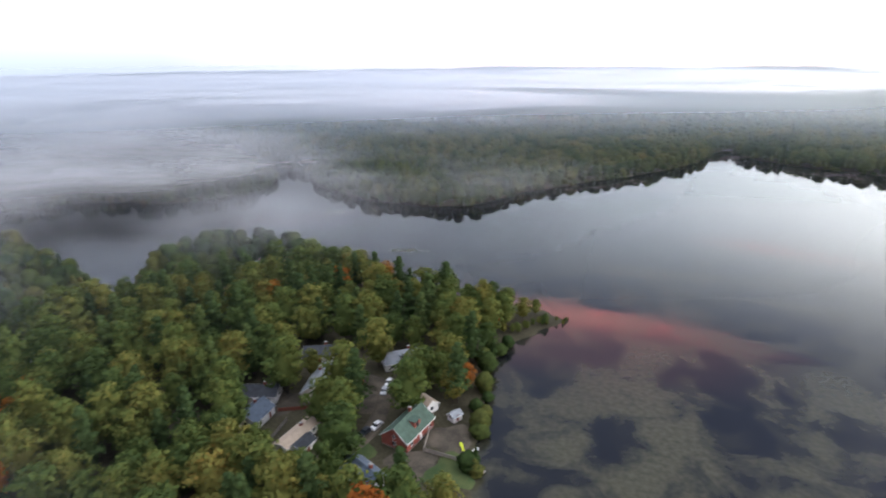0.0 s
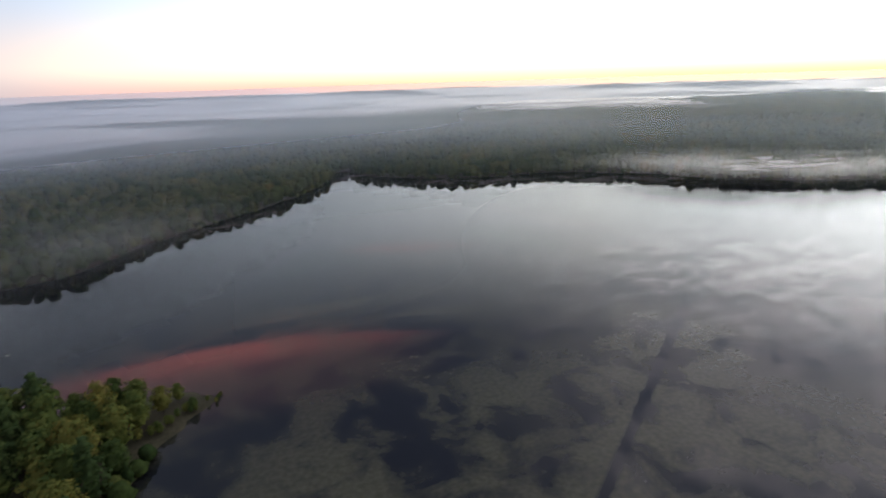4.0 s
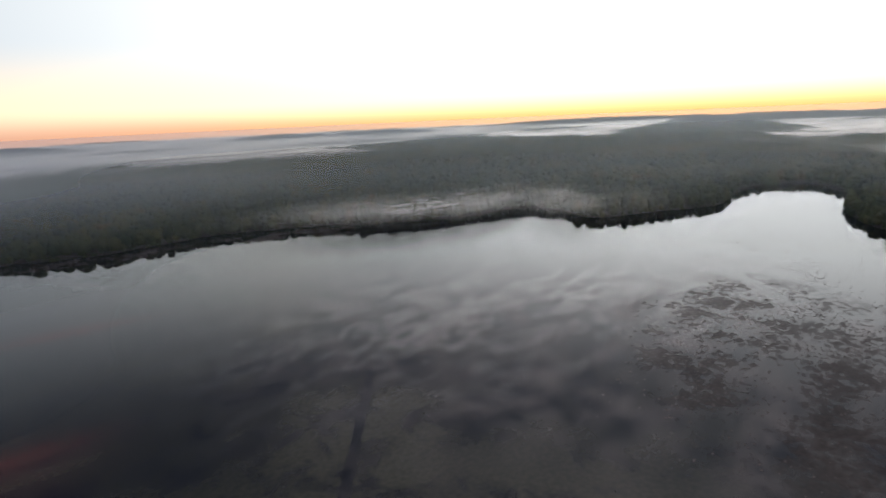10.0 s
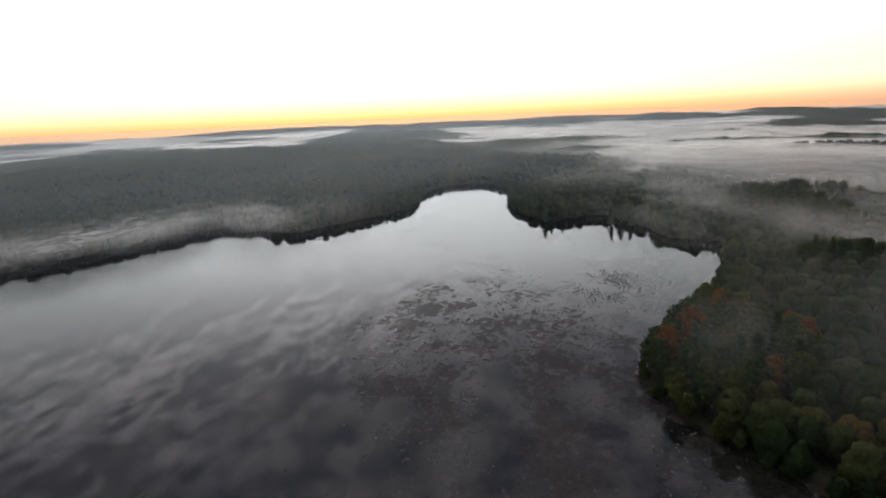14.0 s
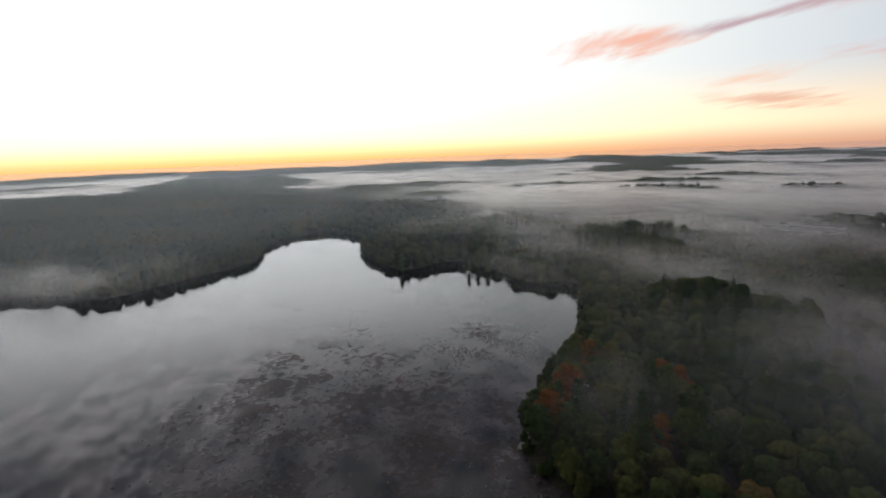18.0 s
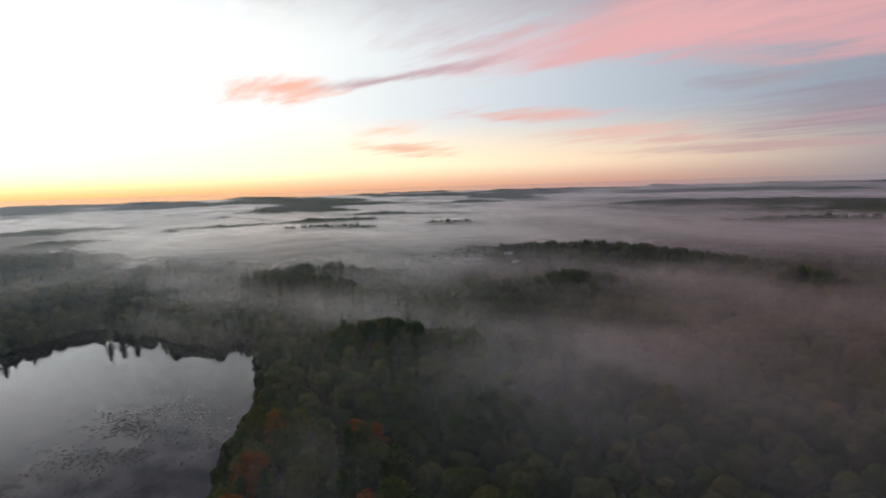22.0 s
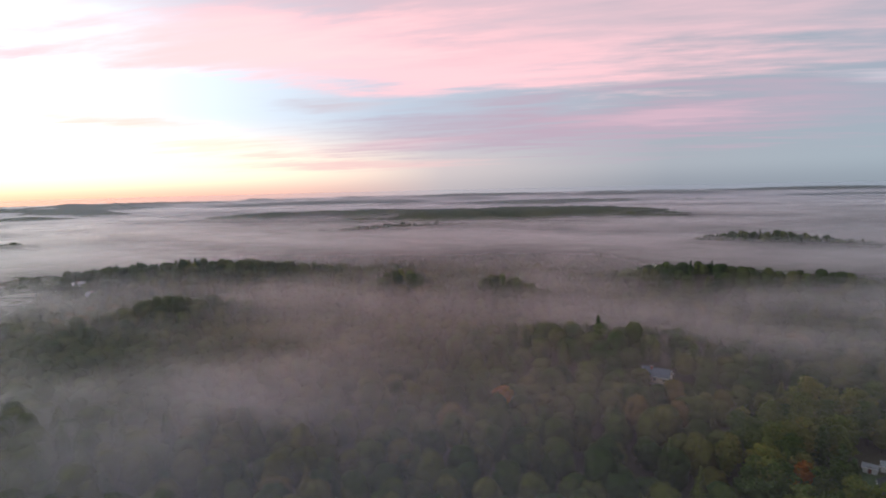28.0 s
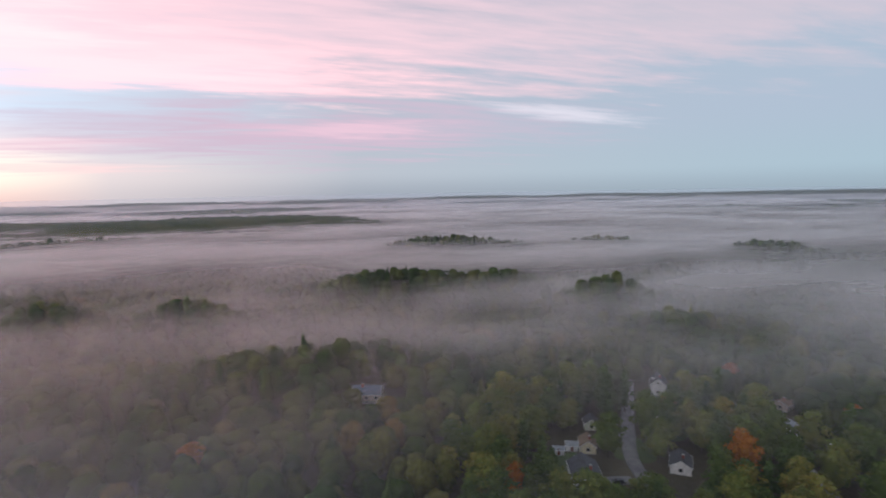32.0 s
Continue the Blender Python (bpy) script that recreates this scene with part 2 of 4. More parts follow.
def water_mat():
    m, make = material("lake_water")
    place = make("ShaderNodeNewGeometry", out=0)
    sep = make("ShaderNodeSeparateXYZ", [place]).node
    x, y = sep.outputs[0], sep.outputs[1]
    big = make("ShaderNodeTexNoise", {"Vector": place, "Scale": 0.014, "Detail": 4.0, "Roughness": 0.55})
    mats = make("ShaderNodeTexNoise", {"Vector": place, "Scale": 0.05, "Detail": 5.0, "Roughness": 0.58, "Distortion": 0.5})
    fine = make("ShaderNodeTexNoise", {"Vector": place, "Scale": 0.6, "Detail": 4.0})
    # weed grows in the shallows round the near bay
    dx, dy = math_node(make, "ADD", x, -60.0), math_node(make, "ADD", y, -55.0)
    far = math_node(make, "SQRT", math_node(make, "ADD", math_node(make, "MULTIPLY", dx, dx), math_node(make, "MULTIPLY", dy, dy)))
    shallow = math_node(make, "MULTIPLY_ADD", span(make, far, 150.0, 80.0), 0.6, math_node(make, "MULTIPLY", span(make, far, 330.0, 150.0), 0.4))
    weed = math_node(make, "MULTIPLY", span(make, math_node(make, "ADD", math_node(make, "MULTIPLY", big, 0.5), math_node(make, "MULTIPLY", mats, 0.6)), 0.47, 0.60), shallow)
    # flat mats of leaves farther out, drawn out along the shore
    lying = make("ShaderNodeMapping", {0: place, 2: (0, 0, radians(-14)), 3: (0.016, 0.052, 1)})
    leaf = make("ShaderNodeTexNoise", {"Vector": lying, "Scale": 1.0, "Detail": 4.0, "Roughness": 0.5, "Distortion": 0.7})
    ex, ey = math_node(make, "MULTIPLY_ADD", x, 1 / 150.0, -110 / 150.0), math_node(make, "MULTIPLY_ADD", y, 1 / 75.0, -225 / 75.0)
    there = math_node(make, "ADD", math_node(make, "MULTIPLY", ex, ex), math_node(make, "MULTIPLY", ey, ey))
    leaf = math_node(make, "MULTIPLY", span(make, leaf, 0.56, 0.62), math_node(make, "MULTIPLY", span(make, there, 1.3, 0.5), 0.6))
    # a cut channel through the weed
    ax, ay, bx, by = 60.0, 86.0, 181.0, 190.0
    ln = math.hypot(bx - ax, by - ay)
    ux, uy = (bx - ax) / ln, (by - ay) / ln
    side = math_node(make, "ABSOLUTE", math_node(make, "ADD", math_node(make, "MULTIPLY", math_node(make, "ADD", x, -ax), -uy), math_node(make, "MULTIPLY", math_node(make, "ADD", y, -ay), ux)))
    along = math_node(make, "ADD", math_node(make, "MULTIPLY", math_node(make, "ADD", x, -ax), ux), math_node(make, "MULTIPLY", math_node(make, "ADD", y, -ay), uy))
    cut = math_node(make, "MULTIPLY", span(make, math_node(make, "MULTIPLY_ADD", mats, 3.0, side), 4.2, 2.4), span(make, along, ln + 5, ln - 1))
    open_water = math_node(make, "SUBTRACT", 1.0, cut)
    # weed stands close along both banks of the channel
    verge = math_node(make, "MULTIPLY", span(make, math_node(make, "MULTIPLY_ADD", big, -60.0, side), 14.0, -14.0), span(make, along, ln + 12, ln - 30))
    weed = math_node(make, "MAXIMUM", weed, math_node(make, "MULTIPLY", verge, span(make, mats, 0.36, 0.56)))
    weed = math_node(make, "MULTIPLY", math_node(make, "MAXIMUM", weed, leaf), open_water)
    bed = mixed(make, span(make, fine, 0.2, 0.8), (.036, .037, .021), (.066, .061, .039))
    colour = mixed(make, weed, (.008, .009, .011), bed)
    rip = make("ShaderNodeTexNoise", {"Vector": place, "Scale": 0.5, "Detail": 3.0})
    b = make("ShaderNodeBump", {"Strength": 0.05, "Distance": 0.05, "Height": rip})
    p = make("ShaderNodeBsdfPrincipled", {"Base Color": colour, "Roughness": math_node(make, "MULTIPLY_ADD", weed, 0.14, 0.03), "IOR": 1.42, "Normal": b})
    # matt brown drifts of weed that break the surface
    turned = make("ShaderNodeMapping", {0: place, 1: (-292.0 * math.cos(radians(28)) - 52.0 * math.sin(radians(28)), 292.0 * math.sin(radians(28)) - 52.0 * math.cos(radians(28)), 0), 2: (0, 0, radians(-28))})
    tu = make("ShaderNodeSeparateXYZ", [turned]).node
    gu, gv = math_node(make, "MULTIPLY", tu.outputs[0], 1 / 125.0), math_node(make, "MULTIPLY", tu.outputs[1], 1 / 72.0)
    reach = math_node(make, "ADD", math_node(make, "MULTIPLY", gu, gu), math_node(make, "MULTIPLY", gv, gv))
    drift = make("ShaderNodeTexNoise", {"Vector": place, "Scale": 0.045, "Detail": 3.0, "Roughness": 0.5, "Distortion": 0.3})
    clump = make("ShaderNodeTexNoise", {"Vector": place, "Scale": 0.26, "Detail": 4.0, "Roughness": 0.55, "Distortion": 0.4})
    cover = math_node(make, "ADD", math_node(make, "MULTIPLY", drift, 0.55), math_node(make, "MULTIPLY", clump, 0.45))
    cover = math_node(make, "MULTIPLY", span(make, cover, 0.46, 0.60), math_node(make, "MULTIPLY", span(make, reach, 1.15, 0.45), 0.72))
    brown = mixed(make, span(make, fine, 0.3, 0.7), (.060, .048, .042), (.105, .084, .074))
    matt = make("ShaderNodeBsdfDiffuse", [brown])
    make("ShaderNodeOutputMaterial", [make("ShaderNodeMixShader", [cover, p, matt])])
    return m


WATER = water_mat()


def fog_mat(name, scale, seed, lo, hi, most, tint=(.83, .795, .765), gloss=0.88, wisps=0.35):
    """Thin mist: drifting veils that let the ground through, thicker where the sheet's density is high."""
    m, make = material(name)
    place = make("ShaderNodeNewGeometry", out=0)
    v = make("ShaderNodeMapping", {0: place, 1: (seed * 311.0, seed * 173.0, 0), 2: (0, 0, radians(24)), 3: (scale, scale * 2.1, scale * 2.5)})
    n = make("ShaderNodeTexNoise", {"Vector": v, "Scale": 1.0, "Detail": 4.0, "Roughness": 0.52, "Distortion": 0.5})
    w = make("ShaderNodeTexNoise", {"Vector": v, "Scale": 4.3, "Detail": 4.0, "Roughness": 0.55, "Distortion": 0.8})
    n = math_node(make, "ADD", math_node(make, "MULTIPLY", n, 1 - wisps), math_node(make, "MULTIPLY", w, wisps))
    uv = make("ShaderNodeUVMap")
    uv.node.uv_map = "thickness"
    dens = make("ShaderNodeSeparateXYZ", [uv])
    a = math_node(make, "MULTIPLY", dens, span(make, math_node(make, "MULTIPLY_ADD", dens, 0.25, n), lo, hi))
    a = math_node(make, "MINIMUM", a, most)
    d = make("ShaderNodeBsdfDiffuse", [(*tint, 1)])
    t = make("ShaderNodeBsdfTranslucent", [(*tint, 1)])
    g = make("ShaderNodeBsdfGlossy", {0: (*tint, 1), 1: 0.30})
    veil = make("ShaderNodeMixShader", [gloss, make("ShaderNodeMixShader", [0.55, d, t]), g])
    make("ShaderNodeOutputMaterial", [make("ShaderNodeMixShader", [a, make("ShaderNodeBsdfTransparent"), veil])])
    return m


def plain(name, colour, rough=0.6, metal=0.0, wear=0.25):
    return surface(name, tuple(c * (1 - wear) for c in colour), colour, 0.7, rough, 9, 0.1, 0.0, metal)


WHITE = plain("white_siding", (.72, .71, .69), 0.7)
CREAM = plain("cream_siding", (.66, .60, .42), 0.7)
BEIGE = plain("beige_siding", (.55, .47, .40), 0.7)
PALE_GREEN = plain("pale_green_siding", (.50, .54, .42), 0.7)
BRICK_RED = plain("red_siding", (.26, .075, .055), 0.8)
SHINGLE_DARK = plain("dark_shingles", (.055, .060, .070), 0.85, wear=0.4)
SHINGLE_BLUE = plain("blue_grey_shingles", (.09, .115, .15), 0.85, wear=0.35)
SHINGLE_PALE = plain("pale_grey_shingles", (.26, .28, .30), 0.8)
SHINGLE_TAN = plain("tan_roofing", (.46, .36, .27), 0.8)
SHINGLE_GREEN = plain("green_shingles", (.07, .11, .085), 0.85, wear=0.35)
SHINGLE_BROWN = plain("brown_shingles", (.20, .14, .10), 0.85, wear=0.35)
TRIM = plain("white_trim", (.80, .79, .77), 0.5)
PLANK = plain("weathered_planks", (.34, .30, .26), 0.85, wear=0.4)
RED_WOOD = plain("red_stained_wood", (.22, .07, .045), 0.85, wear=0.4)
CONCRETE = plain("concrete", (.36, .35, .33), 0.9)
RUBBER = plain("tyre_rubber", (.03, .03, .03), 0.9)
STEEL = plain("steel", (.55, .55, .56), 0.35, 1.0)
SIGNAL = plain("yellow_plastic", (.55, .62, .03), 0.4)
WEED = surface("emergent_weed", (.085, .070, .062), (.16, .13, .115), 0.2, 0.9, 10, 0.3)
PADS = surface("lily_pads", (.040, .045, .022), (.09, .09, .045), 0.06, 0.35, 12, 0.2)


def glass_mat():
    m, make = material("window_glass")
    p = make("ShaderNodeBsdfPrincipled", {"Base Color": (.02, .025, .03, 1), "Roughness": 0.06, "IOR": 1.5})
    make("ShaderNodeOutputMaterial", [p])
    return m


def lamp_mat():
    m, make = material("lit_lamp")
    make("ShaderNodeOutputMaterial", [make("ShaderNodeEmission", [(1.0, .80, .50, 1), 9.0])])
    return m


GLASS, GLOW = glass_mat(), lamp_mat()
PAINT = {k: plain(k + "_car_paint", c, 0.3) for k, c in dict(red=(.45, .03, .03), white=(.75, .75, .75), silver=(.45, .46, .48), dark=(.03, .035, .045)).items()}


# ---- helpers for meshes ----
def thing(name, label, category, group="", kind="", at=None):
    ob = new(name)
    ob.empty_display_size = 0.5
    if at is not None:
        ob.matrix_world = at
    return tagged(ob, label, category, group, kind)


def part(name, bm, mat, parent, label=""):
    me = bpy.data.meshes.new(name)
    bm.to_mesh(me)
    bm.free()
    me.materials.append(mat)
    ob = new(name, me)
    ob.parent = parent
    return tagged(ob, label) if label else ob


def mesh_from(name, verts, faces, mat, smooth=False):
    """A mesh from arrays of places and of triangles or quads."""
    me = bpy.data.meshes.new(name)
    verts, faces = np.asarray(verts, np.float32), np.asarray(faces, np.int32)
    k = faces.shape[1]
    me.vertices.add(len(verts))
    me.vertices.foreach_set("co", verts.ravel())
    me.loops.add(faces.size)
    me.loops.foreach_set("vertex_index", faces.ravel())
    me.polygons.add(len(faces))
    me.polygons.foreach_set("loop_start", np.arange(0, faces.size, k, dtype=np.int32))
    if smooth:
        me.polygons.foreach_set("use_smooth", np.ones(len(faces), bool))
    me.update(calc_edges=True)
    me.materials.append(mat)
    return me


def hashed(ix, iy, seed):
    h = (ix.astype(np.int64) * 374761393 + iy.astype(np.int64) * 668265263 + seed * 974634777) & 0x7FFFFFFF
    h = ((h ^ (h >> 13)) * 1274126177) & 0x7FFFFFFF
    return ((h ^ (h >> 16)) & 0xFFFF) / 65535.0


def value_noise(x, y, seed):
    ix, iy = np.floor(x), np.floor(y)
    fx, fy = x - ix, y - iy
    fx, fy = fx * fx * (3 - 2 * fx), fy * fy * (3 - 2 * fy)
    a, b = hashed(ix, iy, seed), hashed(ix + 1, iy, seed)
    c, d = hashed(ix, iy + 1, seed), hashed(ix + 1, iy + 1, seed)
    return (a * (1 - fx) + b * fx) * (1 - fy) + (c * (1 - fx) + d * fx) * fy


def fractal(x, y, size, seed, octaves=4):
    out, amp, tot = 0, 1.0, 0.0
    for k in range(octaves):
        out = out + amp * value_noise(x / size * 2 ** k + 17.3 * k, y / size * 2 ** k - 9.1 * k, seed + k)
        tot += amp
        amp *= 0.5
    return out / tot


def ease(v, lo, hi):
    t = np.clip((v - lo) / (hi - lo), 0, 1)
    return t * t * (3 - 2 * t)


# ---- the lake's outline ----
SHORE_NEAR = [(-30, -30), (-34, 20), (-35, 77), (-36, 90), (-38, 104), (-41, 125), (-43, 143), (-41, 160), (-31, 168), (-20, 182), (-34, 190), (-70, 186), (-104, 188),
              (-128, 200), (-155, 222), (-190, 236), (-225, 220), (-240, 188), (-218, 158), (-206, 146), (-214, 138), (-240, 152), (-265, 163), (-300, 172), (-350, 196), (-470, 205)]
SHORE_NORTH = [(-480, 235), (-410, 245), (-404, 278), (-372, 291), (-328, 296), (-300, 318), (-286, 352), (-302, 400), (-345, 440), (-300, 452), (-252, 383), (-204, 356), (-165, 342), (-119, 340),
               (-94, 374), (-79, 410), (-48, 442), (-14, 474), (42, 540), (72, 590), (84, 655), (106, 655), (120, 600), (165, 566), (215, 540), (300, 540), (385, 480), (422, 420)]
SHORE_EAST = [(482, 378), (515, 368), (565, 350), (576, 313), (524, 253), (572, 227), (644, 176), (672, 168), (790, 182), (865, 145), (857, 96), (815, 72), (735, 62), (660, 66), (562, 27),
              (592, 4), (606, -26), (550, -50), (500, -66), (492, -100), (455, -92), (395, -65), (360, -50), (325, -20), (290, -5), (257, 0), (232, -14), (205, -35), (160, -60), (90, -75), (20, -65)]


def rounded_shore():
    pts = np.array(SHORE_NEAR + SHORE_NORTH + SHORE_EAST, float)
    for _ in range(2):
        nxt = np.roll(pts, -1, 0)
        pts = np.stack([pts * 0.75 + nxt * 0.25, pts * 0.25 + nxt * 0.75], 1).reshape(-1, 2)
    # small coves
    d = np.roll(pts, -1, 0) - np.roll(pts, 1, 0)
    d /= np.linalg.norm(d, axis=1)[:, None] + 1e-9
    r = (fractal(pts[:, 0], pts[:, 1], 22.0, 5) - 0.5) * 9
    return pts + np.stack([d[:, 1], -d[:, 0]], 1) * r[:, None]


SHORE = rounded_shore()


def shore_distance(x, y):
    """Metres to the shore, below nought over water."""
    shape = np.shape(x)
    p = np.stack([np.ravel(x), np.ravel(y)], 1).astype(np.float64)
    a, b = SHORE, np.roll(SHORE, -1, 0)
    best = np.full(len(p), 1e9)
    inside = np.zeros(len(p), bool)
    for (ax, ay), (bx, by) in zip(a, b):
        ux, uy = bx - ax, by - ay
        t = np.clip(((p[:, 0] - ax) * ux + (p[:, 1] - ay) * uy) / (ux * ux + uy * uy + 1e-9), 0, 1)
        best = np.minimum(best, (p[:, 0] - ax - t * ux) ** 2 + (p[:, 1] - ay - t * uy) ** 2)
        cross = (ay > p[:, 1]) != (by > p[:, 1])
        if ay != by:
            inside ^= cross & (p[:, 0] < (bx - ax) * (p[:, 1] - ay) / (by - ay) + ax)
    return (np.sqrt(best) * np.where(inside, -1, 1)).reshape(shape)


MID = (70.0, 10.0)
# rises of the land: place, half length, half width, turn in degrees, height
RISES = [(2150, 560, 160, 190, 20, 26), (1750, 760, 420, 160, -40, 8), (900, 620, 620, 420, 30, 13),
         # wooded knolls that stand out of the southern mist
         (-85, -697, 105, 34, 170, 17), (37, -458, 64, 20, 170, 15), (-50, -437, 26, 14, 153, 10), (-86, -357, 36, 18, 0, 13), (-69, -273, 30, 18, 160, 13), (124, -272, 66, 30, 170, 11), (188, -400, 33, 15, 165, 13), (266, -424, 24, 14, 170, 11),
         (468, -452, 150, 42, 20, 17), (395, -330, 46, 18, 32, 10), (376, -118, 56, 26, 42, 9), (538, -166, 70, 24, 19, 10), (904, -815, 115, 34, 20, 15), (900, -640, 95, 28, 40, 14), (1010, -470, 80, 30, 55, 13), (1036, -387, 58, 22, 67, 12),
         (586, -205, 52, 20, 65, 9), (629, -32, 48, 26, 73, 6), (1010, -250, 110, 26, 85, 10), (1180, -80, 120, 28, 95, 10), (1240, -560, 150, 40, 60, 15), (1350, -800, 170, 45, 45, 15),
         (240, -1380, 480, 230, 8, 33), (380, -945, 180, 46, 18, 15), (-538, -1118, 55, 26, 140, 15), (-606, -950, 50, 24, 142, 15), (-1016, -1060, 110, 34, 136, 16), (-419, -509, 45, 20, 149, 12), (-300, -640, 60, 20, 150, 11),
         (760, -1450, 420, 120, 25, 22), (1200, -2500, 700, 260, 35, 26), (-3300, -2800, 2300, 450, -50, 40), (150, -2250, 700, 300, 0, 24),
         (-860, 970, 260, 60, 40, 12), (-200, 560, 150, 40, 10, 8), (-170, 1450, 300, 90, 0, 16), (-60, 900, 260, 70, 10, 12), (-420, 640, 180, 40, 25, 9), (-620, 500, 150, 36, 30, 8), (300, 760, 140, 50, 0, 8), (1500, 1250, 320, 110, -45, 16), (1016, 826, 40, 28, -45, 14)]
# low hills near the horizon: place, half length across the view, half depth, height
HILLS = [(3303, -708, 230, 150, 33), (3050, -1165, 330, 150, 30), (2207, -1091, 240, 130, 26), (1650, -1360, 170, 90, 22), (3417, 582, 420, 160, 32), (3230, -58, 330, 150, 31), (834, 3525, 260, 150, 33), (1948, 2837, 220, 150, 32), (2403, 2503, 330, 160, 33),
         (1724, 1420, 70, 50, 18), (3900, 1700, 600, 200, 34), (3900, -300, 500, 160, 36), (-900, 3900, 900, 200, 34), (-2600, 3100, 700, 200, 34), (2600, -3000, 700, 200, 34), (700, -3900, 900, 200, 34), (-1500, -3800, 900, 200, 34)]
RISES += [(x, y, a, b, math.degrees(math.atan2(y - MID[1], x - MID[0])) + 90, h) for x, y, a, b, h in HILLS]


def land_height(x, y, d=None):
    d = shore_distance(x, y) if d is None else d
    r = np.hypot(x - MID[0], y - MID[1])
    h = ease(d, 0, 160) * (2 + 9 * ease(fractal(x, y, 420.0, 11), 0.42, 0.75)) + ease(r, 550, 1300) * ease(d, 100, 400) * (20 - 13 * ease(y + x * 0.2, 0, 500)) * ease(fractal(x * 0.75 + y * 0.25, y, 430.0, 23), 0.48, 0.72)
    south = ease(-y - x * 0.25, -120, 150) * (1 - ease(r, 1500, 2300))
    h = h * (1 - 0.8 * south) + ease(r, 330, 560) * ease(d, 60, 200) * south * 4 * ease(fractal(x * 0.8, y * 1.4, 150.0, 29), 0.48, 0.70)
    h = h + ease(r, 2600, 3900) * 9 * ease(fractal(x, y, 900.0, 37, 5), 0.5, 0.78)
    for cx, cy, a, b, turn, tall in RISES:
        tall = tall + (4 if cy < -90 and tall <= 17 else 0)
        c, s = math.cos(radians(turn)), math.sin(radians(turn))
        u, v = ((x - cx) * c + (y - cy) * s) / a, (-(x - cx) * s + (y - cy) * c) / b
        h = h + tall * np.exp(-(u * u + v * v) * 1.1)
    h = 46 * np.tanh(h / 46) * ease(d, 0, 60)
    h = h + 26 * np.exp(-((x - 2150) / 210) ** 2 - ((y - 560) / 200) ** 2)      # the lone hill towards the dawn
    # level ground round the two settlements
    h = h * (1 - 0.88 * np.exp(-((x + 95) ** 2 + (y - 100) ** 2) / 130 ** 2)) * (1 - 0.9 * np.exp(-((x - 15) ** 2 + (y + 195) ** 2) / 100 ** 2))
    return np.where(d < 0, -0.25 + np.maximum(d, -8) * 0.15, 0.25 + np.minimum(d, 6) * 0.12 + h)


def polar(r0, r1, rings, spokes, power=1.0):
    r = r0 + (r1 - r0) * np.linspace(0, 1, rings) ** power
    a = np.linspace(0, 2 * np.pi, spokes, endpoint=False)
    R, A = np.meshgrid(r, a, indexing="ij")
    k = np.arange(rings * spokes).reshape(rings, spokes)
    quads = np.stack([k[:-1], np.roll(k[:-1], -1, 1), np.roll(k[1:], -1, 1), k[1:]], -1).reshape(-1, 4)
    return MID[0] + R * np.sin(A), MID[1] + R * np.cos(A), quads


def build_ground():
    x, y, quads = polar(0.5, 4900, 230, 420, 2.2)
    z = land_height(x, y)
    ob = new("ground", mesh_from("ground", np.stack([x, y, z], -1).reshape(-1, 3), quads, GROUND, True))
    tagged(ob, "leaf-strewn forest floor rolling away to the horizon", "ground", kind="structure")
    s = SHORE
    lo, hi = s.min(0) - 30, s.max(0) + 30
    bm = bmesh.new()
    bm.faces.new([bm.verts.new((px, py, 0)) for px, py in ((lo[0], lo[1]), (hi[0], lo[1]), (hi[0], hi[1]), (lo[0], hi[1]))])
    me = bpy.data.meshes.new("water")
    bm.to_mesh(me)
    bm.free()
    me.materials.append(WATER)
    tagged(new("water", me), "still dark lake water mirroring the dawn sky", "water", kind="structure")


build_ground()


# ---- far woods ----
def build_canopy():
    """The closed roof of leaves over distant land."""
    x, y, quads = polar(760, 4850, 224, 1300, 1.6)
    d = shore_distance(x[:, ::10], y[:, ::10])
    d = np.repeat(d, 10, 1)
    r = np.hypot(x - MID[0], y - MID[1])
    z = land_height(x, y, d) - 4
    gap = ease(fractal(x, y, 260.0, 51), 0.30, 0.40)
    rng = np.random.default_rng(4)
    bumps = fractal(x, y, 26.0, 61, 3) * 10 + rng.random(x.shape) * 3.5
    z = z + (4 + bumps) * gap * ease(d, 10, 30)
    z = np.where(d < 12, -3, z)
    keep = (d > -10).reshape(-1)[quads].all(1)
    ob = new("distant_woods", mesh_from("distant_woods", np.stack([x, y, z], -1).reshape(-1, 3), quads[keep], WOODS))
    tagged(ob, "dark mixed autumn woods stretching to the misty horizon", "woods", kind="stuff")


build_canopy()


def blob(rng, rings=6, around=8):
    """A low ragged broad crown, one unit high and wide."""
    v, f = [], []
    lean = rng.uniform(0, 6.28)
    for i in range(rings):
        t = i / (rings - 1)
        rad = 0.5 * math.sin(math.pi * (0.14 + 0.72 * t)) ** 0.55 * (1 - 0.22 * t)
        for j in range(around):
            a = 2 * math.pi * (j + 0.5 * (i % 2)) / around
            k = rad * rng.uniform(0.72, 1.22) * (1 + 0.15 * math.cos(a - lean))
            v.append((k * math.cos(a), k * math.sin(a), t * 0.9 + rng.uniform(-0.07, 0.07)))
    v.append((rng.uniform(-.1, .1), rng.uniform(-.1, .1), 1.0))
    for i in range(rings - 1):
        for j in range(around):
            a, b = i * around + j, i * around + (j + 1) % around
            f += [(a, b, b + around), (a, b + around, a + around)]
    top = len(v) - 1
    f += [((rings - 1) * around + j, (rings - 1) * around + (j + 1) % around, top) for j in range(around)]
    return np.array(v), np.array(f)


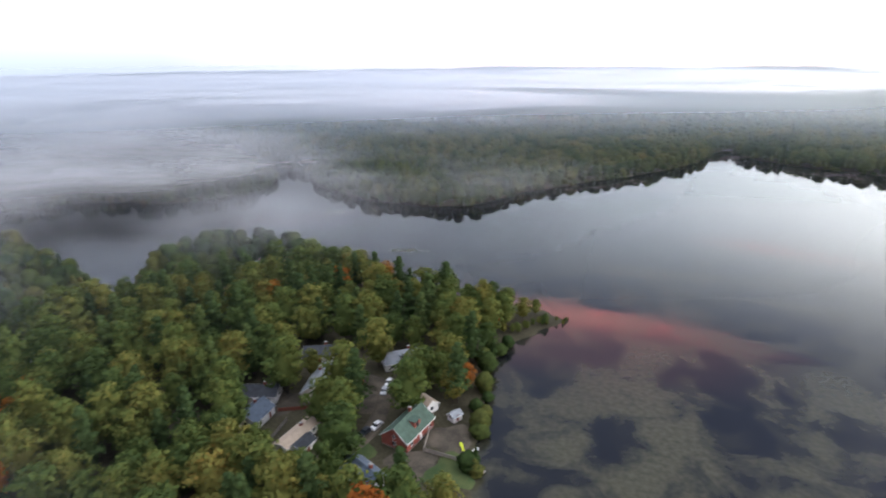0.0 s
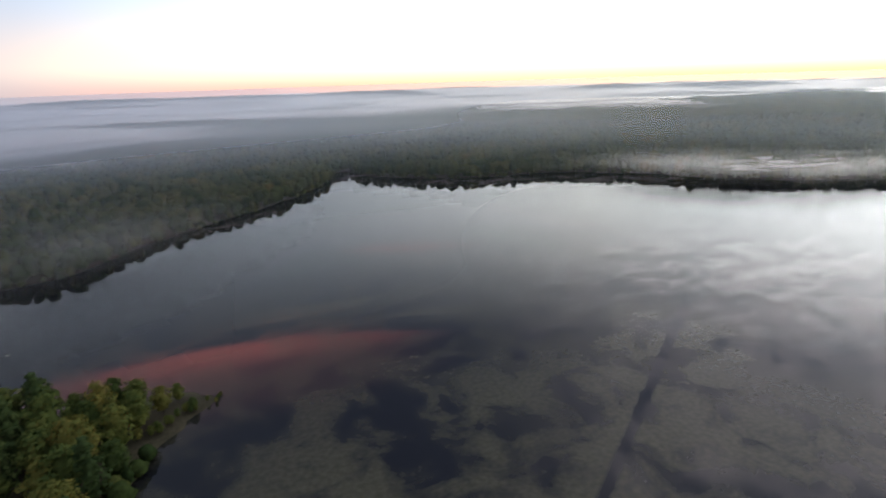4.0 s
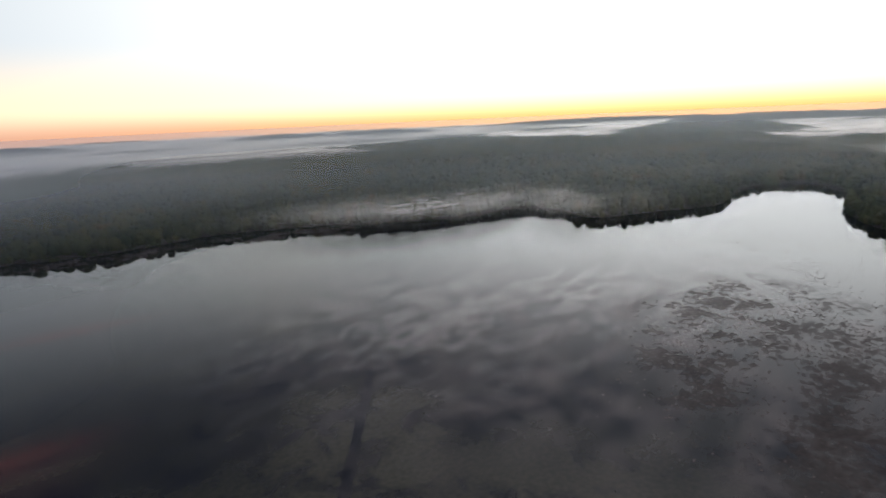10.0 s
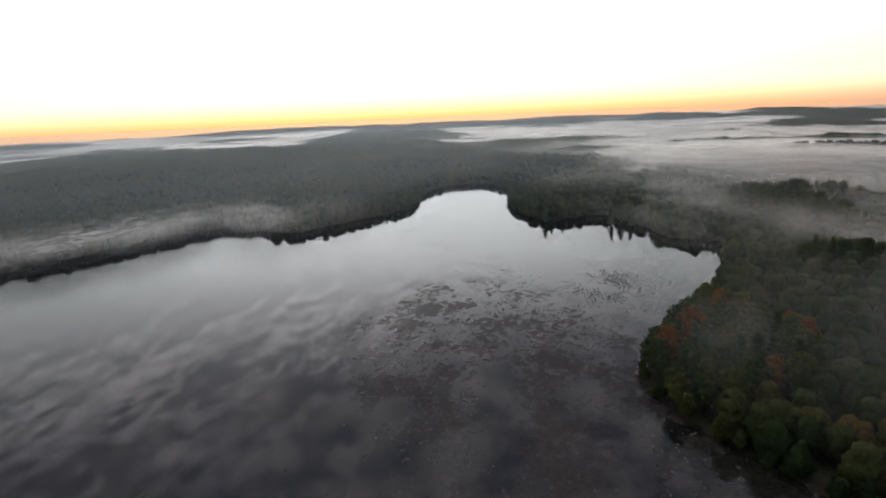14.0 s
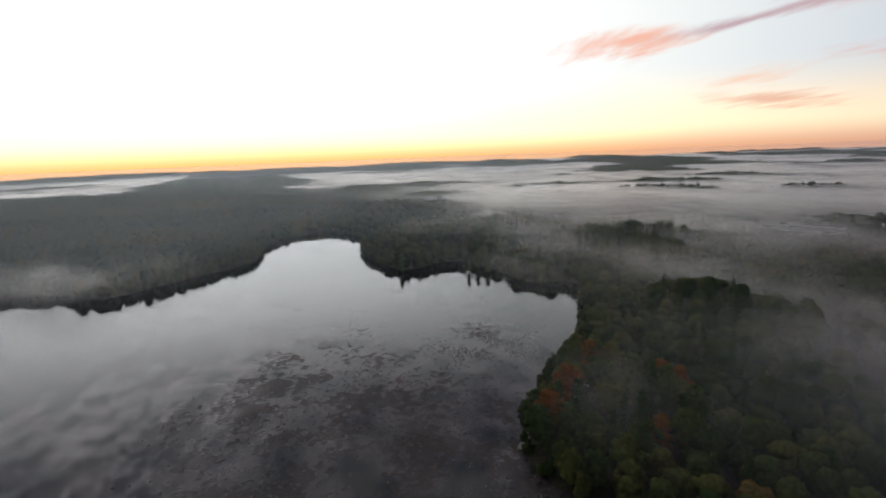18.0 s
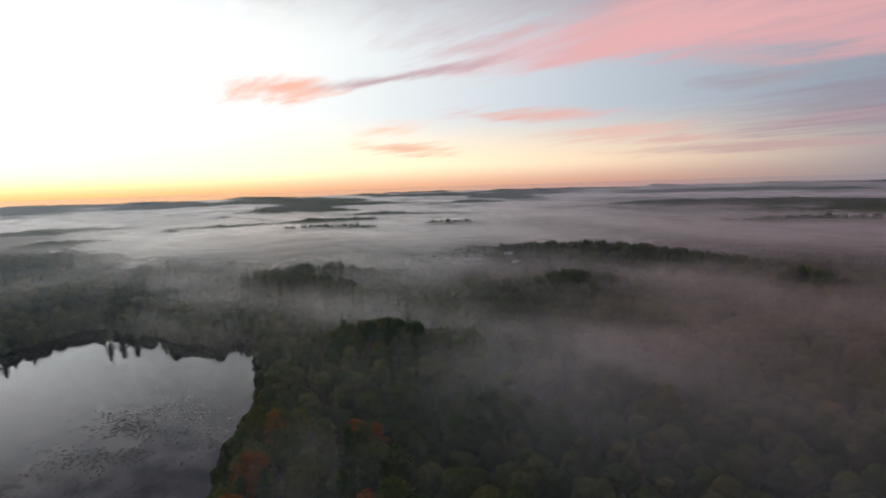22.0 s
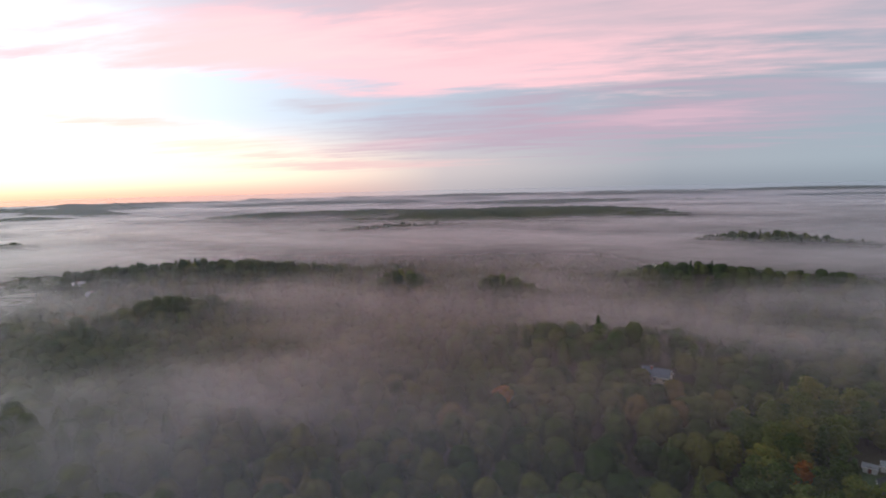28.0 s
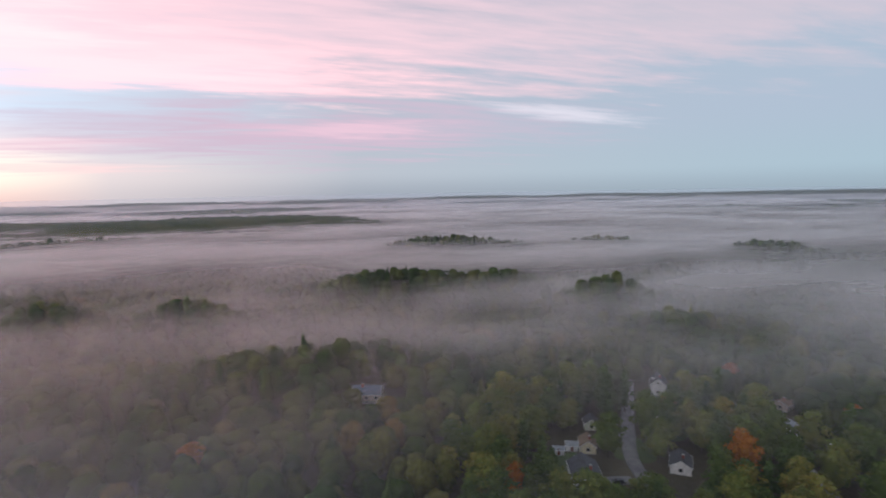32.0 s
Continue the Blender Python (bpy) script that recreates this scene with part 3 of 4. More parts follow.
def spire(rng, rings=6, around=8):
    """A ragged pointed conifer, one unit high and wide."""
    v, f = blob(rng, rings, around)
    t = np.clip(v[:, 2:], 0, 1)
    v[:, :2] *= (1.12 - 0.92 * t) * np.where((np.arange(len(v)) // around % 2)[:, None] == 0, 1.0, 0.74)
    return v, f


def scatter(n, box, seed, gap):
    """Places at least about gap metres apart: a jittered grid."""
    rng = np.random.default_rng(seed)
    x0, y0, x1, y1 = box
    gx, gy = np.meshgrid(np.arange(x0, x1, gap), np.arange(y0, y1, gap))
    p = np.stack([gx.ravel(), gy.ravel()], 1) + rng.uniform(-0.42, 0.42, (gx.size, 2)) * gap
    return p[rng.permutation(len(p))][:n]


CLEAR = []        # round clearings, filled in below: x, y, radius


def in_clearing(p, slack=0.0):
    out = np.zeros(len(p), bool)
    for cx, cy, r in CLEAR:
        out |= np.hypot(p[:, 0] - cx, p[:, 1] - cy) < r + slack
    return out


def build_woods(name, places, mat, label, seed, tall=(11, 19), wide=(6, 10), fineness=(6, 8)):
    rng = np.random.default_rng(seed)
    shapes = [spire(rng, *fineness) if k == 4 else blob(rng, *fineness) for k in range(6)]
    vs, fs, base = [], [], 0
    z = land_height(places[:, 0], places[:, 1])
    pick = rng.integers(0, 6, len(places))
    for k, (bv, bf) in enumerate(shapes):
        at = places[pick == k]
        n = len(at)
        h, w, a = rng.uniform(*tall, n), rng.uniform(*wide, n), rng.uniform(0, 6.28, n)
        if k == 4:
            h, w = h * 1.08, w * 0.86
        big = rng.random(n) < 0.05
        h = np.where(big, h * 1.2, h)
        c, s = np.cos(a)[:, None], np.sin(a)[:, None]
        X = (bv[None, :, 0] * c - bv[None, :, 1] * s) * w[:, None] + at[:, :1]
        Y = (bv[None, :, 0] * s + bv[None, :, 1] * c) * w[:, None] + at[:, 1:]
        Z = bv[None, :, 2] * (h * 0.86)[:, None] + (h * 0.12 + z[pick == k])[:, None]
        vs.append(np.stack([X, Y, Z], -1).reshape(-1, 3))
        fs.append((bf[None] + (np.arange(n) * len(bv))[:, None, None] + base).reshape(-1, 3))
        base += n * len(bv)
    ob = new(name, mesh_from(name, np.concatenate(vs), np.concatenate(fs), mat))
    return tagged(ob, label, "woods", kind="stuff")


# ---- woods round the lake ----
def near_spot(p, spots):
    return np.min([np.hypot(p[:, 0] - x, p[:, 1] - y) for x, y in spots], axis=0)


# houses: x, y, turn of the ridge in degrees, length, width, eaves, ridge, wall, roof, label
HOUSES = [
    (-61, 73.5, -27, 11.5, 7.0, 3.0, 5.8, WHITE, SHINGLE_BLUE, "white cottage with a blue-grey shingle roof by the lake", 1),
    (-57.5, 94.5, 77, 13.5, 8.5, 3.2, 6.6, BRICK_RED, SHINGLE_GREEN, "red house with a dark green roof and white trim", 1),
    (-86, 83, 81, 13.0, 4.6, 2.6, 3.4, WHITE, SHINGLE_TAN, "long low white mobile home with a tan roof", 0),
    (-82.5, 80, 81, 6.0, 4.0, 2.4, 3.6, WHITE, SHINGLE_DARK, "small white annex with a dark roof", 0),
    (-103, 87.5, 90, 9.0, 7.2, 2.8, 5.2, WHITE, SHINGLE_BLUE, "small white house with a grey roof among trees", 0),
    (-109, 97.5, 18, 13.0, 7.0, 2.8, 4.6, WHITE, SHINGLE_DARK, "low white house with a nearly black roof", 0),
    (-92.5, 107.5, 101, 14.5, 7.5, 3.4, 6.2, BEIGE, SHINGLE_PALE, "beige house with a pale grey metal roof", 0),
    (-73.5, 130, 36, 13.5, 7.5, 2.9, 5.4, WHITE, SHINGLE_PALE, "white house with a light grey roof and a lit porch", 1),
    (-102.5, 125, 24, 11.0, 7.5, 2.9, 5.2, WHITE, SHINGLE_DARK, "house with a dark roof half hidden by trees", 0),
    (-163, 155.5, 77, 9.5, 7.0, 3.4, 6.4, WHITE, SHINGLE_BROWN, "white house with a brown roof near the bay", 0),
    (-177, 193, 40, 9.0, 6.5, 3.0, 5.4, WHITE, SHINGLE_PALE, "pale house with a grey roof in the trees", 0),
    (-195, 90, 22, 6.0, 4.5, 2.4, 4.0, WHITE, SHINGLE_PALE, "small white shed among the trees", 0),
    (-47, 105, 60, 3.2, 2.6, 2.0, 2.9, WHITE, SHINGLE_PALE, "little white garden shed beside the shore", 0),
    (-57, 107.5, 150, 6.0, 5.0, 2.6, 4.4, WHITE, SHINGLE_TAN, "small garage with a tan roof", 0),
    (-16.5, -224, 50, 10.0, 6.6, 5.0, 7.6, WHITE, SHINGLE_DARK, "tall white gabled house at the end of the road", 1),
    (58, -171, 67, 15.0, 9.0, 3.0, 5.8, WHITE, SHINGLE_DARK, "long house with a dark roof and white gable", 0),
    (33, -204, 60, 6.0, 5.2, 2.6, 4.4, PALE_GREEN, SHINGLE_DARK, "small pale green garage beside the road", 0),
    (45, -189, 60, 7.5, 5.4, 2.8, 4.8, CREAM, SHINGLE_BROWN, "small cream house with a brown roof", 0),
    (50, -191, 150, 4.0, 3.2, 2.2, 3.2, WHITE, SHINGLE_PALE, "white porch shed beside the cream house", 0),
    (56, -190, 150, 3.6, 2.6, 2.1, 2.9, WHITE, SHINGLE_PALE, "small white garden shed", 0),
    (25, -166, 47, 9.0, 6.4, 2.9, 4.8, WHITE, SHINGLE_DARK, "white bungalow with a dark roof by the road", 0),
    # next roof: dark colour stands in for mist dimming a pale roof
    (109.5, -250, -24, 11.5, 7.5, 3.0, 5.6, BEIGE, SHINGLE_BLUE, "lone pale house in the misty woods", 0),
    (2, -202, 60, 8.0, 6.4, 2.8, 4.6, WHITE, SHINGLE_PALE, "white house with a light roof behind a maple", 0),
    (-31.5, -168.5, 79, 8.5, 6.0, 2.8, 4.8, WHITE, SHINGLE_PALE, "white house with a light roof along the lane", 0),
    (-50, -189, 20, 8.0, 5.5, 2.6, 4.2, BEIGE, SHINGLE_BROWN, "low house with a brown roof in the woods", 0),
    (582, -423, 30, 13, 8.5, 4.0, 7.4, WHITE, SHINGLE_PALE, "distant white house in thin mist", 0),
    (571, -452, 100, 14, 8.5, 4.4, 7.8, WHITE, SHINGLE_PALE, "distant white house in thin mist", 0),
    (518, -390, 15, 12, 8.0, 4.0, 7.0, WHITE, SHINGLE_PALE, "distant white house in thin mist", 0),
    (545, -405, 70, 12, 8.0, 4.0, 7.0, WHITE, SHINGLE_PALE, "distant white house in thin mist", 0),
    (593, -492, 60, 13, 8.5, 4.2, 7.6, WHITE, SHINGLE_PALE, "distant white house in thin mist", 0),
    (653, -417, 10, 13, 8.5, 4.2, 7.6, WHITE, SHINGLE_PALE, "distant white house in thin mist", 0),
    (312, -40, 50, 8.0, 6.0, 2.8, 4.8, WHITE, SHINGLE_PALE, "shore cabin with a light roof under trees", 0),
    (300, -32, 20, 6.0, 5.0, 2.6, 4.4, WHITE, SHINGLE_BLUE, "small shore cabin with a blue-grey roof", 0),
]
ROAD = [(-24, -254), (-17, -245), (-6, -231), (5, -217), (16, -204), (24, -193), (31, -184), (36, -176), (40, -166), (43, -157), (47, -146), (54, -130), (66, -112)]
LANE = [(-58, -200), (-42, -184), (-30, -173), (-20, -163), (-10, -146), (0, -128)]
DRIVE = [(-112, 76), (-98, 78), (-86, 74), (-77, 77), (-70, 84), (-68, 96), (-71, 108), (-75, 118), (-88, 118), (-96, 114)]
CLEAR += [(h[0], h[1], h[3] * 0.36 + 2.6) for h in HOUSES]
CLEAR += [(x, y, 6.5) for line in (ROAD, LANE, DRIVE) for x, y in line]
CLEAR += [(-45, 92, 12), (-44, 82, 9), (-57, 67, 8), (-53, 86, 8), (-82, 75, 8), (-98, 80, 7), (-89, 98, 7), (-69, 122, 6), (62, -162, 11), (31, -158, 9), (104, -242, 7), (-10, -216, 9), (52, -182, 9), (40, -196, 9), (-27, -162, 7), (-113, 80, 7), (-75, 90, 6), (-97, 92, 6), (50, -168, 7), (30, -199, 7), (64, -180, 7)]

spots = scatter(99999, (-520, -780, 1120, 880), 3, 8.6)
depth = shore_distance(spots[:, 0], spots[:, 1])
spots = spots[(depth > 2.0) & (np.hypot(spots[:, 0] - 70, spots[:, 1] - 10) < 780) & ~in_clearing(spots)]
bay_order = near_spot(spots, [(-75, 75)])
south_order = near_spot(spots, [(35, -165)]) + np.where(spots[:, 1] > -120, 400, 0)
point_order = near_spot(spots, [(290, -20)])
bay_near = (bay_order < 142) & (spots[:, 0] < -25) & (spots[:, 1] > 38)
south_near = (south_order < 70) & ~bay_near
point_near = (point_order < 48) & ~south_near
rest = spots[~(bay_near | south_near | point_near)]
rest = rest[near_spot(rest, [(-20, 182)]) > 32]
close = near_spot(rest, [(0, 0), (80, 40), (150, 0)]) < 330
build_woods("lakeside_woods", rest[close], WOODS, "mixed autumn woods round the misty lake", 8, (9, 14), (8.5, 13.5), (7, 9))
build_woods("farther_woods", rest[~close], WOODS, "mixed autumn woods beyond the misty lake", 9, (9, 14), (9, 14), (5, 6))
ring = scatter(99999, (-1000, -1080, 1150, 1100), 5, 11.5)
ring_far = np.hypot(ring[:, 0] - 70, ring[:, 1] - 10)
ring = ring[(ring_far > 770) & (ring_far < 1060)]
ring = ring[shore_distance(ring[:, 0], ring[:, 1]) > 4]
build_woods("outer_woods", ring, WOODS, "mixed woods fading into mist", 10, (9, 13), (14, 20), (4, 6))


def shore_bushes():
    """Low growth that hangs over the water's edge."""
    rng = np.random.default_rng(12)
    a, b = SHORE, np.roll(SHORE, -1, 0)
    out = []
    for p, q in zip(a, b):
        n = max(1, int(np.linalg.norm(q - p) / 4.2))
        for k in range(n):
            out.append(p + (q - p) * (k + rng.random()) / n + rng.normal(size=2) * 1.2)
    out = np.array(out)
    dd = shore_distance(out[:, 0], out[:, 1])
    out = out[(near_spot(out, [(-22, 180)]) > 30) & (dd > -1.0) & ~in_clearing(out, -4.0)]
    build_woods("shore_bushes", out, WOODS, "dense bushes leaning over the shore", 13, (2.5, 8.5), (4, 7.5))


shore_bushes()


# ---- mist ----
def set_thickness(me, dens, quads):
    u = np.zeros((quads.size, 2), np.float32)
    u[:, 0] = dens.ravel()[quads.ravel()]
    me.uv_layers.new(name="thickness").data.foreach_set("uv", u.ravel())


def spot(x, y, cx, cy, a, b):
    return np.exp(-((x - cx) / a) ** 2 - ((y - cy) / b) ** 2)


def build_fog():
    x, y, quads = polar(40, 4800, 150, 380, 1.8)
    d = np.clip(shore_distance(x, y), -300, 500)
    r = np.hypot(x - MID[0], y - MID[1])
    ang = np.degrees(np.arctan2(-(x - MID[0]), y - MID[1]))

    def sector(mid, half, soft):
        return 1 - ease(np.abs((ang - mid + 180) % 360 - 180), half, half + soft)

    # banks that all the sheets share; they part over high ground
    relief = land_height(x, y, d)
    bank = 0.22 + 0.95 * ease(fractal(x * 0.8 + y * 0.3, y, 360.0, 83), 0.38, 0.62)
    dawnward = sector(-55, 55, 45)
    bank = bank * (1 - (0.30 + 0.5 * ease(r, 1200, 1600) * (1 - dawnward)) * ease(relief, 9, 22))
    clear = sector(-42, 42, 30)                    # the wooded side is clear up to a line far off
    north_woods = sector(16, 16, 20) * ease(y, 200, 330) * (1 - ease(r, 750, 1150))
    inner = (1 - clear) * (0.98 * ease(r, 110, 300) * (0.6 + 0.4 * bank) * (1 - ease(y, -60, 60) * (1 - ease(r, 230, 380))) * (1 - 0.68 * sector(-112, 26, 28) * (1 - ease(r, 420, 620))) * (1 - 0.72 * spot(x, y, 62, -205, 120, 75)) + 0.68 * ease(r, 310, 500) * bank)
    inner = (inner + clear * 0.10 * ease(r, 500, 900)) * (1 - 0.22 * north_woods)
    outer = clear * ease(r, 1350, 1900) + (1 - clear) * ease(r, 650, 1500)
    outer = outer * (dawnward * (2.4 + 1.4 * bank) * (1 - 0.85 * ease(relief, 13, 24)) + (1 - dawnward) * 1.2 * bank) * (1 - 0.2 * north_woods) * (1 + 1.2 * sector(30, 48, 30))
    low = 0.38 * spot(x, y, 225, -130, 85, 65) + 0.50 * spot(x, y, 300, -170, 60, 45) + 0.5 * spot(x, y, 385, -175, 60, 40) + 0.12 * spot(x, y, 400, -105, 150, 80) + 0.4 * spot(x, y, 20, -310, 170, 60) + 0.40 * spot(x, y, 250, -40, 46, 30) + 0.75 * spot(x, y, 470, -150, 80, 38)
    north = 0.30 * spot(x, y, -100, 385, 110, 45) * ease(d, -40, 5) + 0.25 * spot(x, y, -400, 430, 160, 110)
    homes = 1 - 0.96 * spot(x, y, -140, 125, 170, 125)
    near = np.maximum(inner * (1.15 - 0.2 * ease(y, 150, 260)) * ease(d + 60 * ease(y, 150, 250), -10, 60), low * ease(d, -20, 35) + north)
    column = (1.55 * near + 2.2 * outer) * homes * (1 - (0.22 * sector(-165, 45, 35) + 0.15 * sector(-155, 14, 20)) * (1 - ease(r, 900, 1600)))
    column = column * (1 - 0.38 * sector(-135, 22, 24) * (1 - ease(r, 500, 850))) + 0.75 * spot(x, y, 272, -195, 70, 52) + 0.12 * spot(x, y, 195, -135, 100, 60)
    shore = (0.8 * spot(x, y, 470, 395, 150, 110) + 0.35 * spot(x, y, 600, 300, 90, 60) + 0.5 * spot(x, y, 560, -80, 90, 50)) * ease(d, -75, -15) * (1 - ease(d, 50, 115))
    top = 25 + 12 * (fractal(x * 0.8 + y * 0.35, y * 1.3, 210.0, 71) - 0.5)
    top = top * (1 - 0.40 * dawnward * ease(r, 900, 1500)) * (1 - 0.5 * north_woods) + 3 * ease(r, 500, 900) * (1 - dawnward)
    sway = (fractal(x, y, 230.0, 75) - 0.5) * 5
    veil = fog_mat("mist", .0042, 1, .36, .65, 0.94)
    for z0 in range(8, 37, 4):
        share = (0.25 + 0.75 * ease(float(z0), 9, 18)) * (1 - ease(z0 - top, -6, 9))
        dens = column * share / 4.0
        if z0 <= 24:
            dens = dens + shore * 0.50 * ease(float(z0), 4, 10) * (1 - ease(float(z0), 14, 25))
        v = np.stack([x, y, z0 + sway], -1).reshape(-1, 3)
        keep = (dens.reshape(-1)[quads] > 0.002).any(1)
        me = mesh_from("fog_layer", v, quads[keep], veil, True)
        set_thickness(me, dens, quads[keep])
        tagged(new("fog_layer", me), "thin pale morning mist lying among the trees", "fog", kind="stuff")
    # steam that curls off the open water
    gx, gy = np.meshgrid(np.linspace(-20, 460, 60), np.linspace(60, 440, 50), indexing="ij")
    k = np.arange(gx.size).reshape(gx.shape)
    cells = np.stack([k[:-1, :-1], k[1:, :-1], k[1:, 1:], k[:-1, 1:]], -1).reshape(-1, 4)
    curl = fog_mat("steam", .020, 4, .44, .66, 0.6, wisps=0.5)
    for z0, much in ((2.0, .20),):
        dens = much * (spot(gx, gy, 235, 215, 95, 70) + 0.6 * spot(gx, gy, 330, 130, 90, 60)) * ease(-shore_distance(gx, gy), 5, 40)
        me = mesh_from("steam_layer", np.stack([gx, gy, np.full_like(gx, z0)], -1).reshape(-1, 3), cells, curl, True)
        set_thickness(me, dens, cells)
        tagged(new("steam_layer", me), "faint wisps of steam over the lake", "fog", kind="stuff")
    # the air's own haze over the country
    x, y, quads = polar(60, 4820, 60, 180, 1.8)
    r = np.hypot(x - MID[0], y - MID[1])
    me = mesh_from("haze_layer", np.stack([x, y, np.full_like(x, 66.0)], -1).reshape(-1, 3), quads, fog_mat("haze", .0006, 9, -0.5, 0.2, 0.6, (.75, .81, .90), 0.5), True)
    set_thickness(me, (0.12 * ease(r, 100, 400) + 0.12 * ease(r, 350, 1500)) * (0.45 + 0.55 * ease(y + x * 0.3, -250, 350)) + 0.29 * ease(r, 200, 480) * ease(y, -50, 300) * ease(-x, -450, 50) + 0.20 * ease(r, 420, 1150) * (1 - 0.7 * ease((x - MID[0]) / r, 0.6, 0.9)), quads)
    tagged(new("haze_layer", me), "faint blue haze over the far hills", "haze", kind="stuff")


build_fog()


# ---- single trees ----
def crown_mesh(name, rng, mat, pine):
    """Sprays of leaves over many uneven lobes round a ragged core, with gaps between; about 11 m wide and 17 m high."""
    vs, fs = [], []
    core, cf = blob(rng, 7, 9)
    tall, wide = (18.5, 7.5) if pine else (16.5, 10.5)
    low = 3.0
    if pine:
        core = core * (wide * 0.5, wide * 0.5, tall * 0.84)
        core[:, :2] *= (1.15 - 0.95 * core[:, 2:] / (tall * 0.9))
    else:
        core = core * (wide * 0.66, wide * 0.66, tall * 0.62)
    core[:, 2] += low
    vs.append(core)
    fs.append(cf)
    base = len(core)
    lobes = []
    n = 16 if pine else 17
    lean = rng.uniform(-0.6, 0.6, 2)
    for i in range(n):
        a = i * 2.4 + rng.uniform(-.6, .6)
        if pine:
            # boughs in ragged tiers
            t = i / (n - 1)
            rad = wide * 0.46 * (1.06 - 0.94 * t) * rng.uniform(0.75, 1.2)
            lobes.append((rad * 0.62 * math.cos(a), rad * 0.62 * math.sin(a), low + 1.0 + t * (tall - low - 2.0), rad * 0.62 + 0.55, 0.75 + 0.3 * (1 - t)))
        else:
            t = i / (n - 1)
            out = wide * 0.36 * math.sin(math.pi * (0.22 + 0.70 * t)) * rng.uniform(0.7, 1.25)
            lobes.append((out * math.cos(a) + lean[0] * t, out * math.sin(a) + lean[1] * t, low + 1.8 + t * (tall - low - 3.6) + rng.uniform(-.5, .5), wide * rng.uniform(0.13, 0.22), wide * rng.uniform(0.10, 0.17)))
    for lx, ly, lz, lr, lh in lobes:
        for _ in range(46 if pine else 58):
            d = rng.normal(size=3)
            d /= np.linalg.norm(d)
            if d[2] < -0.35:
                d[2] = -d[2]
            c = np.array((lx, ly, lz)) + d * (lr, lr, lh) * rng.uniform(0.7, 1.28)
            s = rng.uniform(0.26, 0.62)
            u = np.cross(d + rng.normal(size=3) * 0.35, rng.normal(size=3))
            u /= np.linalg.norm(u)
            w = np.cross(d, u)
            tip = (d + rng.normal(size=3) * 0.5) * s * rng.uniform(0.2, 0.6) - np.array((0, 0, 0.1))
            q = [c + u * s * rng.uniform(.6, 1.5), c + w * s * rng.uniform(.5, 1.1), c - u * s * rng.uniform(.6, 1.5), c - w * s * rng.uniform(.5, 1.1), c + tip]
            vs.append(np.array(q))
            fs.append(np.array([(0, 1, 4), (1, 2, 4), (2, 3, 4), (3, 0, 4)]) + base)
            base += 5
    return mesh_from(name, np.concatenate(vs), np.concatenate(fs), mat)


def trunk_mesh(rng, tall):
    """A tapered, slightly bent trunk with a few limbs."""
    bm = bmesh.new()

    def limb(a, b, r0, r1, n=6):
        a, b = Vector(a), Vector(b)
        turn = (b - a).to_track_quat("Z", "Y").to_matrix()
        rings = []
        for p, r in ((a, r0), ((a + b) / 2 + Vector((rng.uniform(-.15, .15), rng.uniform(-.15, .15), 0)), (r0 + r1) / 2), (b, r1)):
            rings.append([bm.verts.new(p + turn @ Vector((r * math.cos(2 * math.pi * k / n), r * math.sin(2 * math.pi * k / n), 0))) for k in range(n)])
        for lo, hi in zip(rings, rings[1:]):
            for k in range(n):
                bm.faces.new((lo[k], lo[(k + 1) % n], hi[(k + 1) % n], hi[k]))

    limb((0, 0, -0.6), (0.2, 0.1, tall * 0.72), 0.30, 0.10)
    for k in range(5):
        a = k * 1.9 + rng.uniform(0, 1)
        h = tall * (0.28 + 0.08 * k)
        limb((0.05, 0.03, h), (2.6 * math.cos(a), 2.6 * math.sin(a), h + 2.4), 0.11, 0.03, 5)
    me = bpy.data.meshes.new("trunk")
    bm.to_mesh(me)
    bm.free()
    me.materials.append(BARK)
    return me


TREE_RNG = np.random.default_rng(21)
KINDS = {}
for kind_name, mat, pine, count in (("deciduous_tree", LEAF, False, 6), ("pine_tree", PINE, True, 3), ("autumn_tree", RUST, False, 2)):
    KINDS[kind_name] = [(crown_mesh("crown", TREE_RNG, mat, pine), trunk_mesh(TREE_RNG, 17 if pine else 15)) for _ in range(count)]
LABELS = {"deciduous_tree": "broad green tree turning yellow in early autumn", "pine_tree": "tall dark green pine with feathery boughs", "autumn_tree": "maple with orange and rust-red autumn leaves"}


def plant(kind_name, x, y, size, group, rng):
    crown, trunk = KINDS[kind_name][int(rng.integers(len(KINDS[kind_name])))]
    z = float(land_height(np.array([x]), np.array([y]))[0])
    w = size * rng.uniform(0.9, 1.12)
    m = pose(x, y, z, 0, 0, rng.uniform(0, 360)) @ Matrix.Diagonal((w, w, size, 1))
    ob = thing(kind_name, LABELS[kind_name], "tree", group, at=m)
    for me, n in ((trunk, "trunk"), (crown, "crown")):
        new(n, me).parent = ob


def plant_grove(places, group, seed, autumn, pines=0.2):
    rng = np.random.default_rng(seed)
    d = shore_distance(places[:, 0], places[:, 1])
    for (x, y), dd in zip(places, d):
        u = rng.random()
        kind_name = "autumn_tree" if u < autumn else "pine_tree" if u < autumn + pines else "deciduous_tree"
        size = rng.uniform(0.72, 1.12) * (1.13 if y > 0 else 1.0) * (0.75 + 0.25 * min(1, dd / 12))
        # low growth towards the spit's end
        if math.hypot(x + 23, y - 181) < 45:
            kind_name = "deciduous_tree"
        size *= 1 - 0.76 * math.exp(-((x + 23) ** 2 + (y - 181) ** 2) / 24 ** 2)
        plant(kind_name, x, y, size, group, rng)


